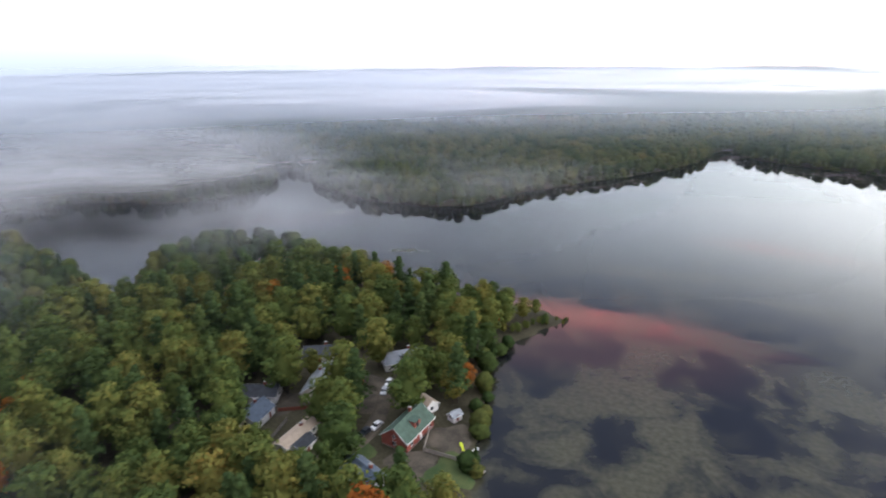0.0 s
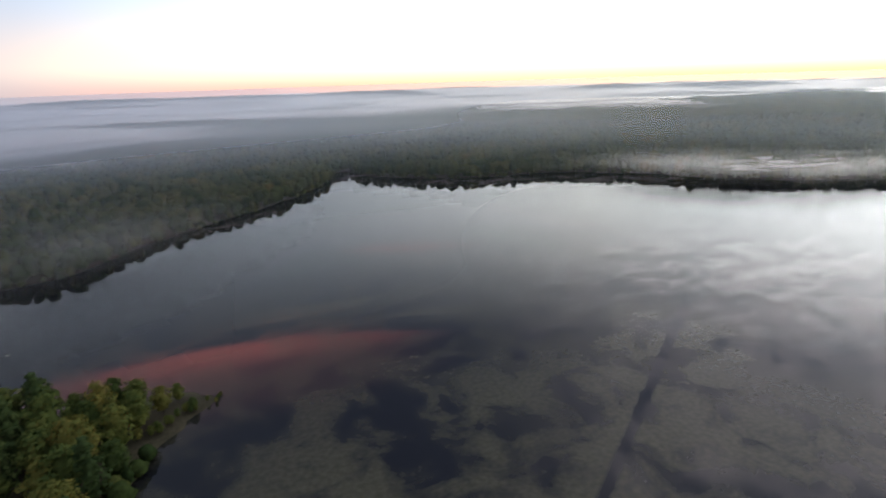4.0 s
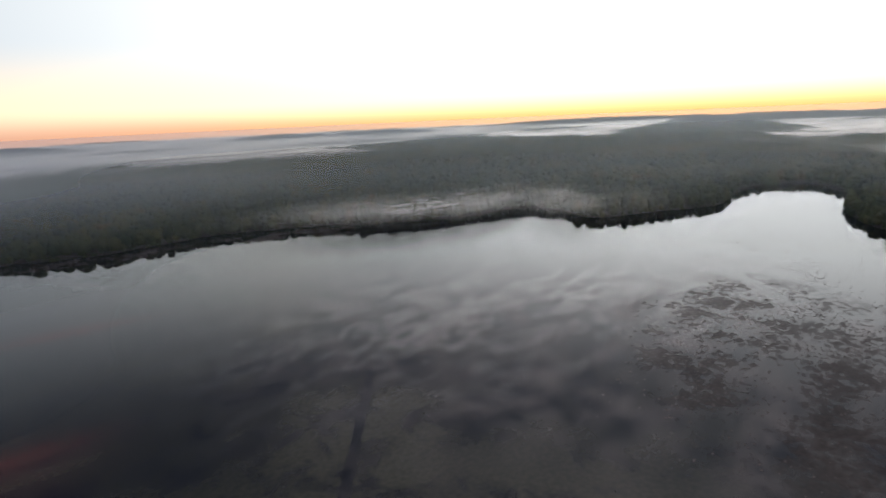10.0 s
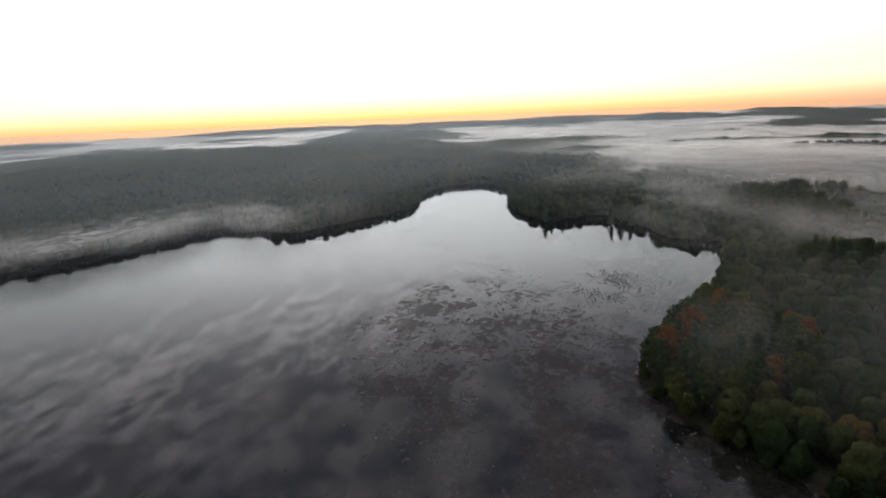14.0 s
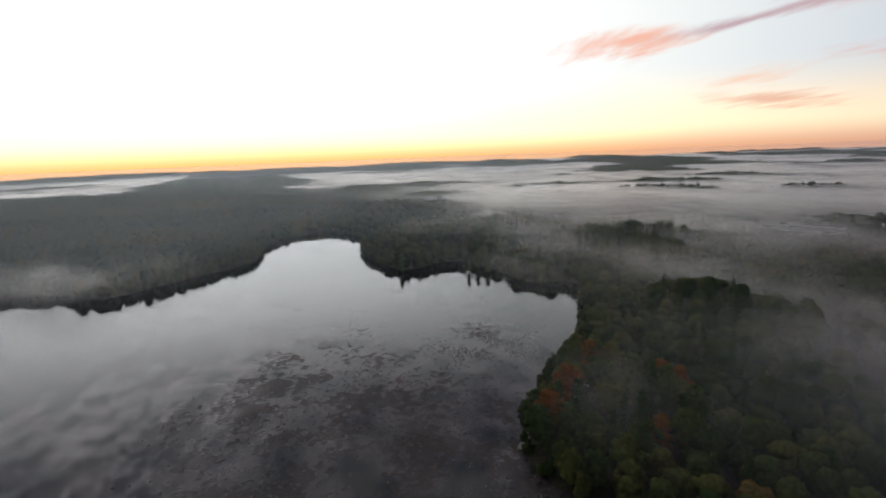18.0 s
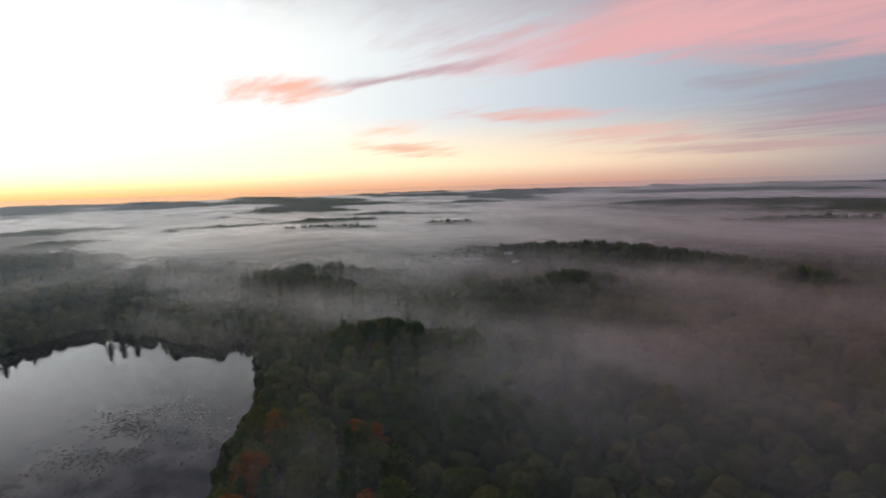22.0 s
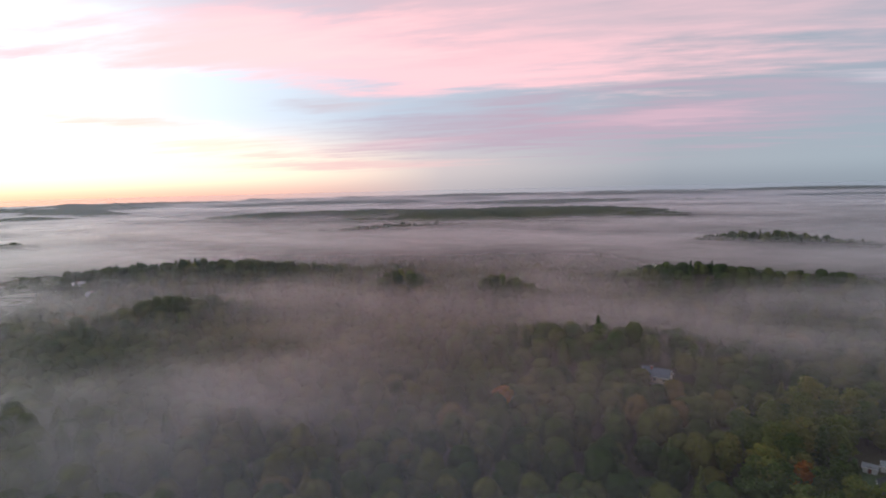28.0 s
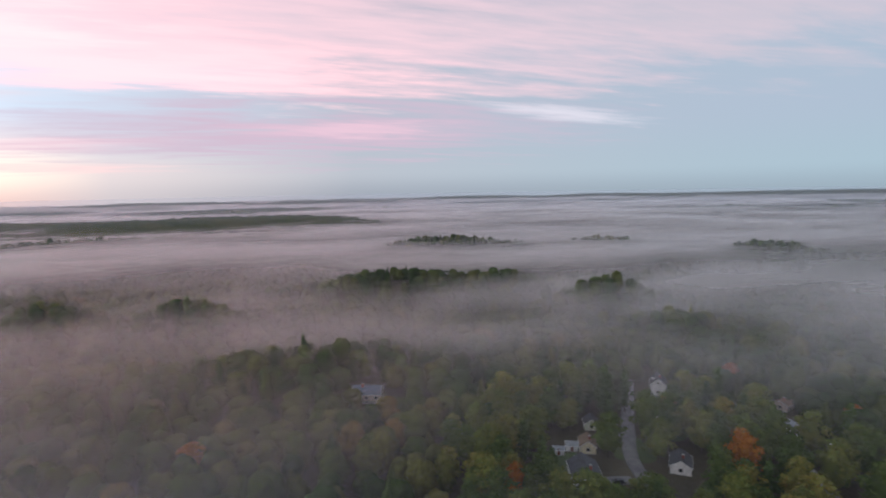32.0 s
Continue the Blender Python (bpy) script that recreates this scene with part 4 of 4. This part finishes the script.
plant_grove(spots[bay_near], "trees round the lakeside houses", 31, 0.035, 0.27)
plant_grove(spots[south_near], "trees along the road", 32, 0.03, 0.15)
plant_grove(spots[point_near], "trees on the wooded point", 33, 0.06, 0.25)
for x, y, s in ((-168, 71, .8), (-163, 62, .75), (-81, 108, .58), (-47, 170, .45), (-48, 121, .6), (86, -165, .85), (174, -216, .8), (-46, -212, .8), (4, -163, .7), (-48, -160, .75), (279, -11, .95), (298, -62, .8)):
    plant("autumn_tree", x, y, s, "autumn maples", TREE_RNG)
plant("deciduous_tree", -75, 89, 1.05, "trees round the lakeside houses", TREE_RNG)
for x, y, size in ((560, -36, 1.0), (551, -27, .85), (574, -46, 1.0), (545, -42, .8), (566, 28, .95), (590, 12, .85), (404, -198, .95), (398, -186, .85), (412, -206, .8), (372, -140, .9), (352, -128, .95), (330, -96, .9), (392, -112, .9), (262, -421, .9), (271, -426, 1.0), (255, -418, .8), (188, -400, .9), (196, -404, .8),
                   (178, -398, .85), (132, -276, .95), (108, -268, .9), (150, -270, .85), (92, -262, .95), (520, -158, .9), (548, -170, .95), (575, -176, .85), (462, -440, .9), (500, -452, .9), (430, -446, .95)):
    far_out = y < -250
    plant("deciduous_tree" if far_out else "pine_tree", x, y, size * (0.8 if far_out else 0.92), "trees standing out of the mist", TREE_RNG)
for k in range(16):
    t = k / 15
    plant("deciduous_tree", -42 + 20 * t + TREE_RNG.uniform(-3, 1), 164 + 16 * t + TREE_RNG.uniform(-1, 5), 0.26 - 0.14 * t, "bushes on the spit", TREE_RNG)
for x, y, size in ((-66, 116, .7), (-62, 122, .8), (-84, 98, .7), (-98, 113, .7), (-118, 108, .9), (-95, 66, 1.0), (-88, 61, 1.0), (-102, 70, .9), (-80, 63, .8), (-50, 113, .8), (-54, 118, .7), (-66, 62, .6), (-120, 88, .8), (-91, 72, .75)):
    plant("deciduous_tree", x, y, size, "trees round the lakeside houses", TREE_RNG)


# ---- buildings and small things ----
def box(bm, x0, y0, z0, x1, y1, z1):
    v = [bm.verts.new(p) for p in ((x0, y0, z0), (x1, y0, z0), (x1, y1, z0), (x0, y1, z0), (x0, y0, z1), (x1, y0, z1), (x1, y1, z1), (x0, y1, z1))]
    for f in ((0, 3, 2, 1), (4, 5, 6, 7), (0, 1, 5, 4), (1, 2, 6, 5), (2, 3, 7, 6), (3, 0, 4, 7)):
        bm.faces.new([v[k] for k in f])


def boxed(*dims):
    bm = bmesh.new()
    box(bm, *dims)
    return bm


def prism(bm, outline, axis_from, axis_to):
    """An outline in (y, z), drawn out along x."""
    a = [bm.verts.new((axis_from, y, z)) for y, z in outline]
    b = [bm.verts.new((axis_to, y, z)) for y, z in outline]
    bm.faces.new(a[::-1])
    bm.faces.new(b)
    n = len(a)
    for k in range(n):
        bm.faces.new((a[k], a[(k + 1) % n], b[(k + 1) % n], b[k]))


def level(x, y):
    return float(land_height(np.array([float(x)]), np.array([float(y)]))[0])


def window(parent, x, y, z, wide, tall, facing):
    """facing: 'x' for a gable, 'y' for a long side; the sign of the place gives the outside."""
    if facing == "y":
        s = 1 if y > 0 else -1
        f = part("window", boxed(x - wide / 2 - .08, min(y, y + s * .05), z - .08, x + wide / 2 + .08, max(y, y + s * .05), z + tall + .08), TRIM, parent)
        part("pane", boxed(x - wide / 2, min(y, y + s * .07), z, x + wide / 2, max(y, y + s * .07), z + tall), GLASS, f)
        part("sill", boxed(x - wide / 2 - .12, min(y, y + s * .12), z - .14, x + wide / 2 + .12, max(y, y + s * .12), z - .08), TRIM, f)
    else:
        s = 1 if x > 0 else -1
        f = part("window", boxed(min(x, x + s * .05), y - wide / 2 - .08, z - .08, max(x, x + s * .05), y + wide / 2 + .08, z + tall + .08), TRIM, parent)
        part("pane", boxed(min(x, x + s * .07), y - wide / 2, z, max(x, x + s * .07), y + wide / 2, z + tall), GLASS, f)
        part("sill", boxed(min(x, x + s * .12), y - wide / 2 - .12, z - .14, max(x, x + s * .12), y + wide / 2 + .12, z - .08), TRIM, f)


def house(x, y, turn, long, wide, eaves, ridge, wall_mat, roof_mat, label, dormer):
    shed = long < 6.5
    ob = thing("shed" if shed else "house", label, "shed" if shed else "house", at=pose(x, y, level(x, y), 0, 0, turn))
    a, b = long / 2, wide / 2
    bm = bmesh.new()
    prism(bm, [(-b, 0.3), (b, 0.3), (b, eaves), (0, ridge - 0.05), (-b, eaves)], -a, a)
    part("wall", bm, wall_mat, ob)
    part("foundation", boxed(-a + .06, -b + .06, -1.2, a - .06, b - .06, 0.3), CONCRETE, ob)
    over = 0.35
    slope = (ridge - eaves) / b
    for s in (1, -1):
        bm = bmesh.new()
        lo = (s * (b + over), eaves - slope * over)
        prism(bm, [(0, ridge + .02), lo, (lo[0], lo[1] + .16), (0, ridge + .18)][::s], -a - over, a + over)
        roof = part("roof_slope", bm, roof_mat, ob)
        part("fascia", boxed(-a - over, min(lo[0], lo[0] + s * .05), lo[1] - .06, a + over, max(lo[0], lo[0] + s * .05), lo[1] + .14), TRIM, roof)
    for e in (a + over, -a - over):
        for s in (1, -1):
            bm = bmesh.new()
            prism(bm, [(0, ridge - .06), (s * (b + over), eaves - slope * over - .06), (s * (b + over), eaves - slope * over + .15), (0, ridge + .15)][::s], *sorted((e, e + (.05 if e > 0 else -.05))))
            part("gable_trim", bm, TRIM, ob)
    n = max(1, int(long // 3.4))
    for s in (1, -1):
        for k in range(n):
            wx = -a + (k + 0.5) * long / n
            if k == n // 2 and s == -1:
                door = part("door", boxed(wx - .5, -b - .06, 0.3, wx + .5, -b, 2.35), RED_WOOD if wall_mat is WHITE else TRIM, ob)
                part("door_handle", boxed(wx + .34, -b - .12, 1.25, wx + .42, -b - .06, 1.37), STEEL, door)
            else:
                window(ob, wx, s * b, 1.2, 1.0, 1.1, "y")
        window(ob, s * a, 0.0, 1.2, 1.2, 1.1, "x")
        if ridge > 5.5:
            window(ob, s * a, 0.0, eaves + .2, 0.8, 0.9, "x")
    if not shed:
        ch = part("chimney", boxed(a * .35 - .35, -.35 + b * .2, ridge - 1.2, a * .35 + .35, .35 + b * .2, ridge + 0.9), BRICK_RED, ob)
        part("chimney_cap", boxed(a * .35 - .42, -.42 + b * .2, ridge + .9, a * .35 + .42, .42 + b * .2, ridge + 1.0), CONCRETE, ch)
    if dormer:
        bm = bmesh.new()
        prism(bm, [(-b * .75, eaves + .2), (-b * .1, eaves + .2), (-b * .1, ridge - .5), (-b * .75, ridge - .6)], -1.3, 1.3)
        d = part("dormer", bm, wall_mat, ob)
        part("dormer_roof", boxed(-1.5, -b * .8, ridge - .58, 1.5, -b * .02, ridge - .44), roof_mat, d)
        part("dormer_pane", boxed(-.6, -b * .75 - .06, eaves + .7, .6, -b * .75, ridge - .9), GLASS, d)
    return ob


for row in HOUSES:
    home = house(*row)
    if row[:2] == (-73.5, 130):
        part("porch_lamp", boxed(row[3] / 2 + .07, 1.4, 2.2, row[3] / 2 + .4, 2.0, 2.7), GLOW, home, "lit warm porch lamp")


def car(x, y, turn, paint, label):
    ob = thing("parked_car", label, "car", at=pose(x, y, level(x, y) + 0.02, 0, 0, turn))
    bm = bmesh.new()
    prism(bm, [(-2.1, .32), (2.1, .32), (2.15, .70), (1.2, .92), (-1.75, .95), (-2.12, .75)], -.88, .88)
    bmesh.ops.rotate(bm, verts=bm.verts, matrix=Matrix.Rotation(radians(90), 3, "Z"))
    part("body", bm, PAINT[paint], ob)
    bm = bmesh.new()
    prism(bm, [(-1.6, .94), (1.1, .92), (.45, 1.42), (-1.2, 1.45)], -.78, .78)
    bmesh.ops.rotate(bm, verts=bm.verts, matrix=Matrix.Rotation(radians(90), 3, "Z"))
    cabin = part("windows", bm, GLASS, ob)
    part("roof", boxed(-.5, -.74, 1.44, 1.25, .74, 1.50), PAINT[paint], cabin)
    for wx in (-1.35, 1.35):
        for wy in (-.80, .80):
            bm = bmesh.new()
            bmesh.ops.create_cone(bm, cap_ends=True, segments=12, radius1=.33, radius2=.33, depth=.22, matrix=pose(wx, wy, .33, 90))
            tyre = part("tyre", bm, RUBBER, ob)
            bm = bmesh.new()
            bmesh.ops.create_cone(bm, cap_ends=True, segments=10, radius1=.2, radius2=.2, depth=.24, matrix=pose(wx, wy, .33, 90))
            part("rim", bm, STEEL, tyre)
    for wy in (-.6, .6):
        part("headlight", boxed(-2.16, wy - .18, .58, -2.06, wy + .18, .72), TRIM, ob)


for row in ((-114, 79, 20, "red", "red car parked on the dirt drive"), (-108.5, 80.5, 30, "white", "white car parked beside the house"), (-67.5, 95, 75, "white", "white car parked by the red house"),
            (-69.5, 91.5, 70, "dark", "dark car parked by the red house"), (-72.5, 112, 100, "silver", "silver car parked under the trees"), (-73, 117, 95, "white", "white van parked under the trees"),
            (-11, -222, 60, "white", "white car parked near the road's end"), (24, -203, 150, "silver", "silver car beside the garage"), (49.5, -166, 160, "dark", "dark car on the driveway"),
            (-34, -157, 40, "white", "white car along the lane"), (-42, -153, 60, "silver", "silver car in a yard"), (-116, 74, 70, "dark", "dark car under the trees")):
    car(*row)


def ribbon(name, line, wide, mat, label, category, lift=0.06):
    """A made way that follows the ground."""
    pts = np.array(line, float)
    for _ in range(2):
        q = [pts[:1]]
        for a, b in zip(pts, pts[1:]):
            q.append(np.stack([a * .75 + b * .25, a * .25 + b * .75]))
        pts = np.concatenate(q + [pts[-1:]])
    d = np.gradient(pts, axis=0)
    d /= np.linalg.norm(d, axis=1)[:, None] + 1e-9
    side = np.stack([-d[:, 1], d[:, 0]], 1) * wide / 2
    rows = [pts + side * s for s in (-1.0, -.5, 0, .5, 1.0)]
    z = np.max([land_height(r[:, 0], r[:, 1]) for r in rows], axis=0) + lift
    v = np.stack([np.stack([r[:, 0], r[:, 1], z + .04 * (1 - abs(s))], 1) for r, s in zip(rows, (-1, -.5, 0, .5, 1))], 1)
    skirt = v[:, [0, -1]].copy()
    skirt[:, :, 2] -= 0.9
    v = np.concatenate([skirt[:, :1], v, skirt[:, 1:]], 1)
    n, m = v.shape[:2]
    k = np.arange(n * m).reshape(n, m)
    f = np.stack([k[:-1, :-1], k[1:, :-1], k[1:, 1:], k[:-1, 1:]], -1).reshape(-1, 4)[:, ::-1]
    tagged(new(name, mesh_from(name, v.reshape(-1, 3), f, mat)), label, category, kind="structure")


ribbon("road", ROAD, 5.0, ASPHALT, "pale worn asphalt road curving between houses", "road")
ribbon("lane", LANE, 3.6, ASPHALT, "narrow grey lane through the trees", "road")
ribbon("driveway", DRIVE, 5.0, YARD, "bare dirt drive between the lakeside houses", "road")
ribbon("driveway", [(44, -166), (52, -169), (58, -166)], 5.0, ASPHALT, "short asphalt driveway", "road", 0.09)
ribbon("driveway", [(24, -193), (32, -196), (42, -192)], 4.0, ASPHALT, "short asphalt driveway", "road", 0.09)


def patch(name, cx, cy, rx, ry, turn, mat, label, lift):
    n, rings = 28, 4
    v, f = [(cx, cy)], []
    c, s = math.cos(radians(turn)), math.sin(radians(turn))
    for k in range(1, rings + 1):
        for j in range(n):
            a = 2 * math.pi * j / n
            e = k / rings * (1 + 0.16 * math.sin(3 * a + cx) + 0.1 * math.sin(5 * a + cy))
            u, w = rx * e * math.cos(a), ry * e * math.sin(a)
            v.append((cx + u * c - w * s, cy + u * s + w * c))
    v = np.array(v)
    z = land_height(v[:, 0], v[:, 1]) + lift
    z[-n:] -= 0.5
    for j in range(n):
        f.append((0, 1 + j, 1 + (j + 1) % n))
        for k in range(rings - 1):
            a, b = 1 + k * n + j, 1 + k * n + (j + 1) % n
            f += [(a, a + n, b + n), (a, b + n, b)]
    tagged(new(name, mesh_from(name, np.column_stack([v, z]), f, mat, True)), label, "ground", kind="structure")


for row in ((-46, 96, 8, 8, 0, YARD, "bare fenced yard beside the red house", .10), (-42, 84, 7, 9, -10, LAWN, "green lawn sloping to the lake", .14), (-52, 84, 9, 7, 0, YARD, "trampled dirt yard", .08),
            (-70, 82, 9, 8, 0, LAWN, "shaded lawn by the white cottage", .05), (-100, 98, 11, 8, 20, YARD, "bare yard between the houses", .06), (-76, 106, 8, 8, 0, YARD, "bare yard under the trees", .07),
            (30, -182, 12, 9, 60, LAWN, "front lawn beside the road", .05), (58, -182, 13, 10, 60, LAWN, "shaded lawn behind the houses", .05), (10, -190, 11, 10, 50, LAWN, "lawn across the road", .05), (-8, -215, 12, 10, 50, LAWN, "lawn round the white house", .05)):
    patch("yard", *row)


def fence(x0, y0, x1, y1, mat, label):
    ln = math.hypot(x1 - x0, y1 - y0)
    ob = thing("fence", label, "fence", at=pose(x0, y0, level((x0 + x1) / 2, (y0 + y1) / 2), 0, 0, math.degrees(math.atan2(y1 - y0, x1 - x0))))
    n = max(2, round(ln / 2.4))
    for k in range(n + 1):
        part("post", boxed(ln * k / n - .06, -.06, -1.0, ln * k / n + .06, .06, 1.5), mat, ob)
    m = int(ln / 0.3)
    slat = None
    for k in range(m):
        x = (k + .5) * ln / m
        if slat is None:
            slat = part("slat", boxed(-.13, .06, .12, .13, .09, 1.4), mat, ob)
            slat.location.x = x
        else:
            s = new("slat", slat.data)
            s.parent, s.location.x = ob, x
    for z in (.4, 1.1):
        part("rail", boxed(0, -.03, z, ln, .06, z + .09), mat, ob)


fence(-51, 89, -41, 88, PLANK, "weathered plank fence round the yard")
fence(-53, 101, -51, 89, PLANK, "weathered plank fence round the yard")
fence(-99, 93, -88, 98, RED_WOOD, "rust-red plank fence behind the mobile home")
fence(-94, 90, -93, 77, PLANK, "pale plank fence along the drive")


def dock(x, y, turn, long, wide, label):
    ob = thing("dock", label, "dock", at=pose(x, y, 0, 0, 0, turn))
    n = round(long / .3)
    plank = part("plank", boxed(.01, -wide / 2, .42, .28, wide / 2, .47), PLANK, ob)
    for k in range(1, n):
        p = new("plank", plank.data)
        p.parent, p.location.x = ob, k * .3
    for s in (-1, 1):
        part("beam", boxed(0, s * wide * .4 - .05, .28, long, s * wide * .4 + .05, .42), PLANK, ob)
        for k in range(3):
            part("post", boxed(long * (k + .4) / 3 - .07, s * wide / 2 - .07, -1.6, long * (k + .4) / 3 + .07, s * wide / 2 + .07, .8), PLANK, ob)


dock(-40, 89, -20, 7, 1.6, "short weathered plank dock at the lawn")
dock(-43, 109, -8, 5, 1.4, "short plank dock under the trees")
dock(281, -4, 150, 12, 2.4, "plank dock reaching out from the wooded point")


def boat(x, y, turn, z, mat, label):
    ob = thing("rowing_boat", label, "boat", at=pose(x, y, z, 0, 0, turn))
    bm = bmesh.new()
    rings = []
    for t, w, h in ((-2.1, .55, .5), (-1.2, .75, .46), (0, .8, .45), (1.2, .62, .5), (2.2, .06, .66)):
        rings.append([bm.verts.new(p) for p in ((t, -w, h), (t, -w * .7, .05), (t, 0, -.05), (t, w * .7, .05), (t, w, h), (t, w * .86, h), (t, w * .55, .16), (t, -w * .55, .16), (t, -w * .86, h))])
    for a, b in zip(rings, rings[1:]):
        for k in range(9):
            bm.faces.new((a[k], b[k], b[(k + 1) % 9], a[(k + 1) % 9]))
    bm.faces.new(rings[0])
    bm.faces.new(rings[-1][::-1])
    part("hull", bm, mat, ob)
    for t in (-1.0, .4):
        part("thwart", boxed(t - .14, -.6, .30, t + .14, .6, .34), PLANK, ob)


boat(-38, 93, 70, level(-38, 93) + .12, TRIM, "white rowing boat drawn up on the shore")
boat(68, -177, 30, level(68, -177) + .12, TRIM, "white boat stored in a back yard")
boat(273, -1.5, 60, 0.02, TRIM, "white boat moored at the dock")
slide = thing("play_slide", "bright yellow-green plastic slide on the lawn", "slide", at=pose(-41.5, 93.5, level(-41.5, 93.5), 0, 0, 40))
bm = bmesh.new()
prism(bm, [(-1.1, .1), (-.9, .1), (.9, 1.3), (.9, 1.5), (.7, 1.5)], -.3, .3)
part("chute", bm, SIGNAL, slide)
for s in (-.3, .3):
    part("leg", boxed(s - .04, .8, -.2, s + .04, .9, 1.4), SIGNAL, slide)


def street_lamp(x, y, tall, label):
    ob = thing("street_lamp", label, "lamp", at=pose(x, y, level(x, y), 0, 0, 30))
    bm = bmesh.new()
    bmesh.ops.create_cone(bm, cap_ends=True, segments=8, radius1=.11, radius2=.07, depth=tall + .8, matrix=pose(0, 0, tall / 2 - .4))
    part("pole", bm, STEEL, ob)
    part("arm", boxed(-.05, -.05, tall - .1, 1.6, .05, tall), STEEL, ob)
    head = part("lamp_head", boxed(1.3, -.2, tall - .16, 2.1, .2, tall + .08), STEEL, ob)
    part("lens", boxed(1.25, -.24, tall - .42, 2.15, .24, tall - .17), GLOW, head, "lit warm lamp lens")


street_lamp(-50, -228, 10.5, "lit street lamp among the trees")
street_lamp(435, -484, 9.0, "lit street lamp in the distant mist")


# ---- plants on the water ----
def tufts(name, regions, mat, label, category, seed, size, clump):
    """Ragged low clumps on the water, gathered into drifts."""
    rng = np.random.default_rng(seed)
    vs, fs, base = [], [], 0
    for cx, cy, a, b, turn, count in regions:
        p = rng.normal(size=(count * 5, 2)) * 0.55
        c, s = math.cos(radians(turn)), math.sin(radians(turn))
        q = np.stack([cx + p[:, 0] * a * c - p[:, 1] * b * s, cy + p[:, 0] * a * s + p[:, 1] * b * c], 1)
        drift = ease(fractal(q[:, 0] * 0.7 + q[:, 1] * 0.2, q[:, 1] - q[:, 0] * 0.15, clump, 91, 4), 0.28, 0.80)
        q = q[(drift > rng.random(len(q))) & (shore_distance(q[:, 0], q[:, 1]) < -2)][:count]
        n, k = len(q), 9
        ang = np.linspace(0, 2 * np.pi, k, endpoint=False)[None] + rng.uniform(0, 6, (n, 1))
        r = size * rng.uniform(0.35, 1.0, (n, 1)) * rng.uniform(0.45, 1.3, (n, k))
        ring = np.stack([q[:, :1] + r * np.cos(ang) * 1.25, q[:, 1:] + r * np.sin(ang) * 0.85, np.full((n, k), 0.012)], -1)
        top = np.concatenate([q, rng.uniform(.05, .16, (n, 1))], 1)[:, None]
        vs.append(np.concatenate([ring, top], 1).reshape(-1, 3))
        j = np.arange(k)
        f = np.stack([j, (j + 1) % k, np.full(k, k)], 1)
        fs.append((f[None] + (np.arange(n) * (k + 1))[:, None, None] + base).reshape(-1, 3))
        base += n * (k + 1)
    tagged(new(name, mesh_from(name, np.concatenate(vs), np.concatenate(fs), mat)), label, category, kind="stuff")


tufts("water_weed", [(335, 38, 80, 36, 20, 1500), (265, 60, 85, 45, 40, 900), (380, -5, 34, 26, 0, 1300), (205, 525, 110, 26, -25, 1800), (350, 455, 80, 22, -40, 2000), (540, 372, 60, 16, -10, 1000), (100, 610, 40, 16, 60, 500), (500, 110, 120, 50, 20, 1000), (-10, 450, 60, 12, 45, 500)],
      WEED, "dark clumps of water weed standing in the lake", "water plants", 5, 0.62, 11.0)
tufts("lily_pads", [(-118, 247, 9, 2.5, 10, 40), (-179, 232, 9, 2.5, 10, 36), (-198, 310, 10, 3, 10, 40)],
      PADS, "dull green mats of floating lily pads", "water plants", 6, 1.0, 9.0)
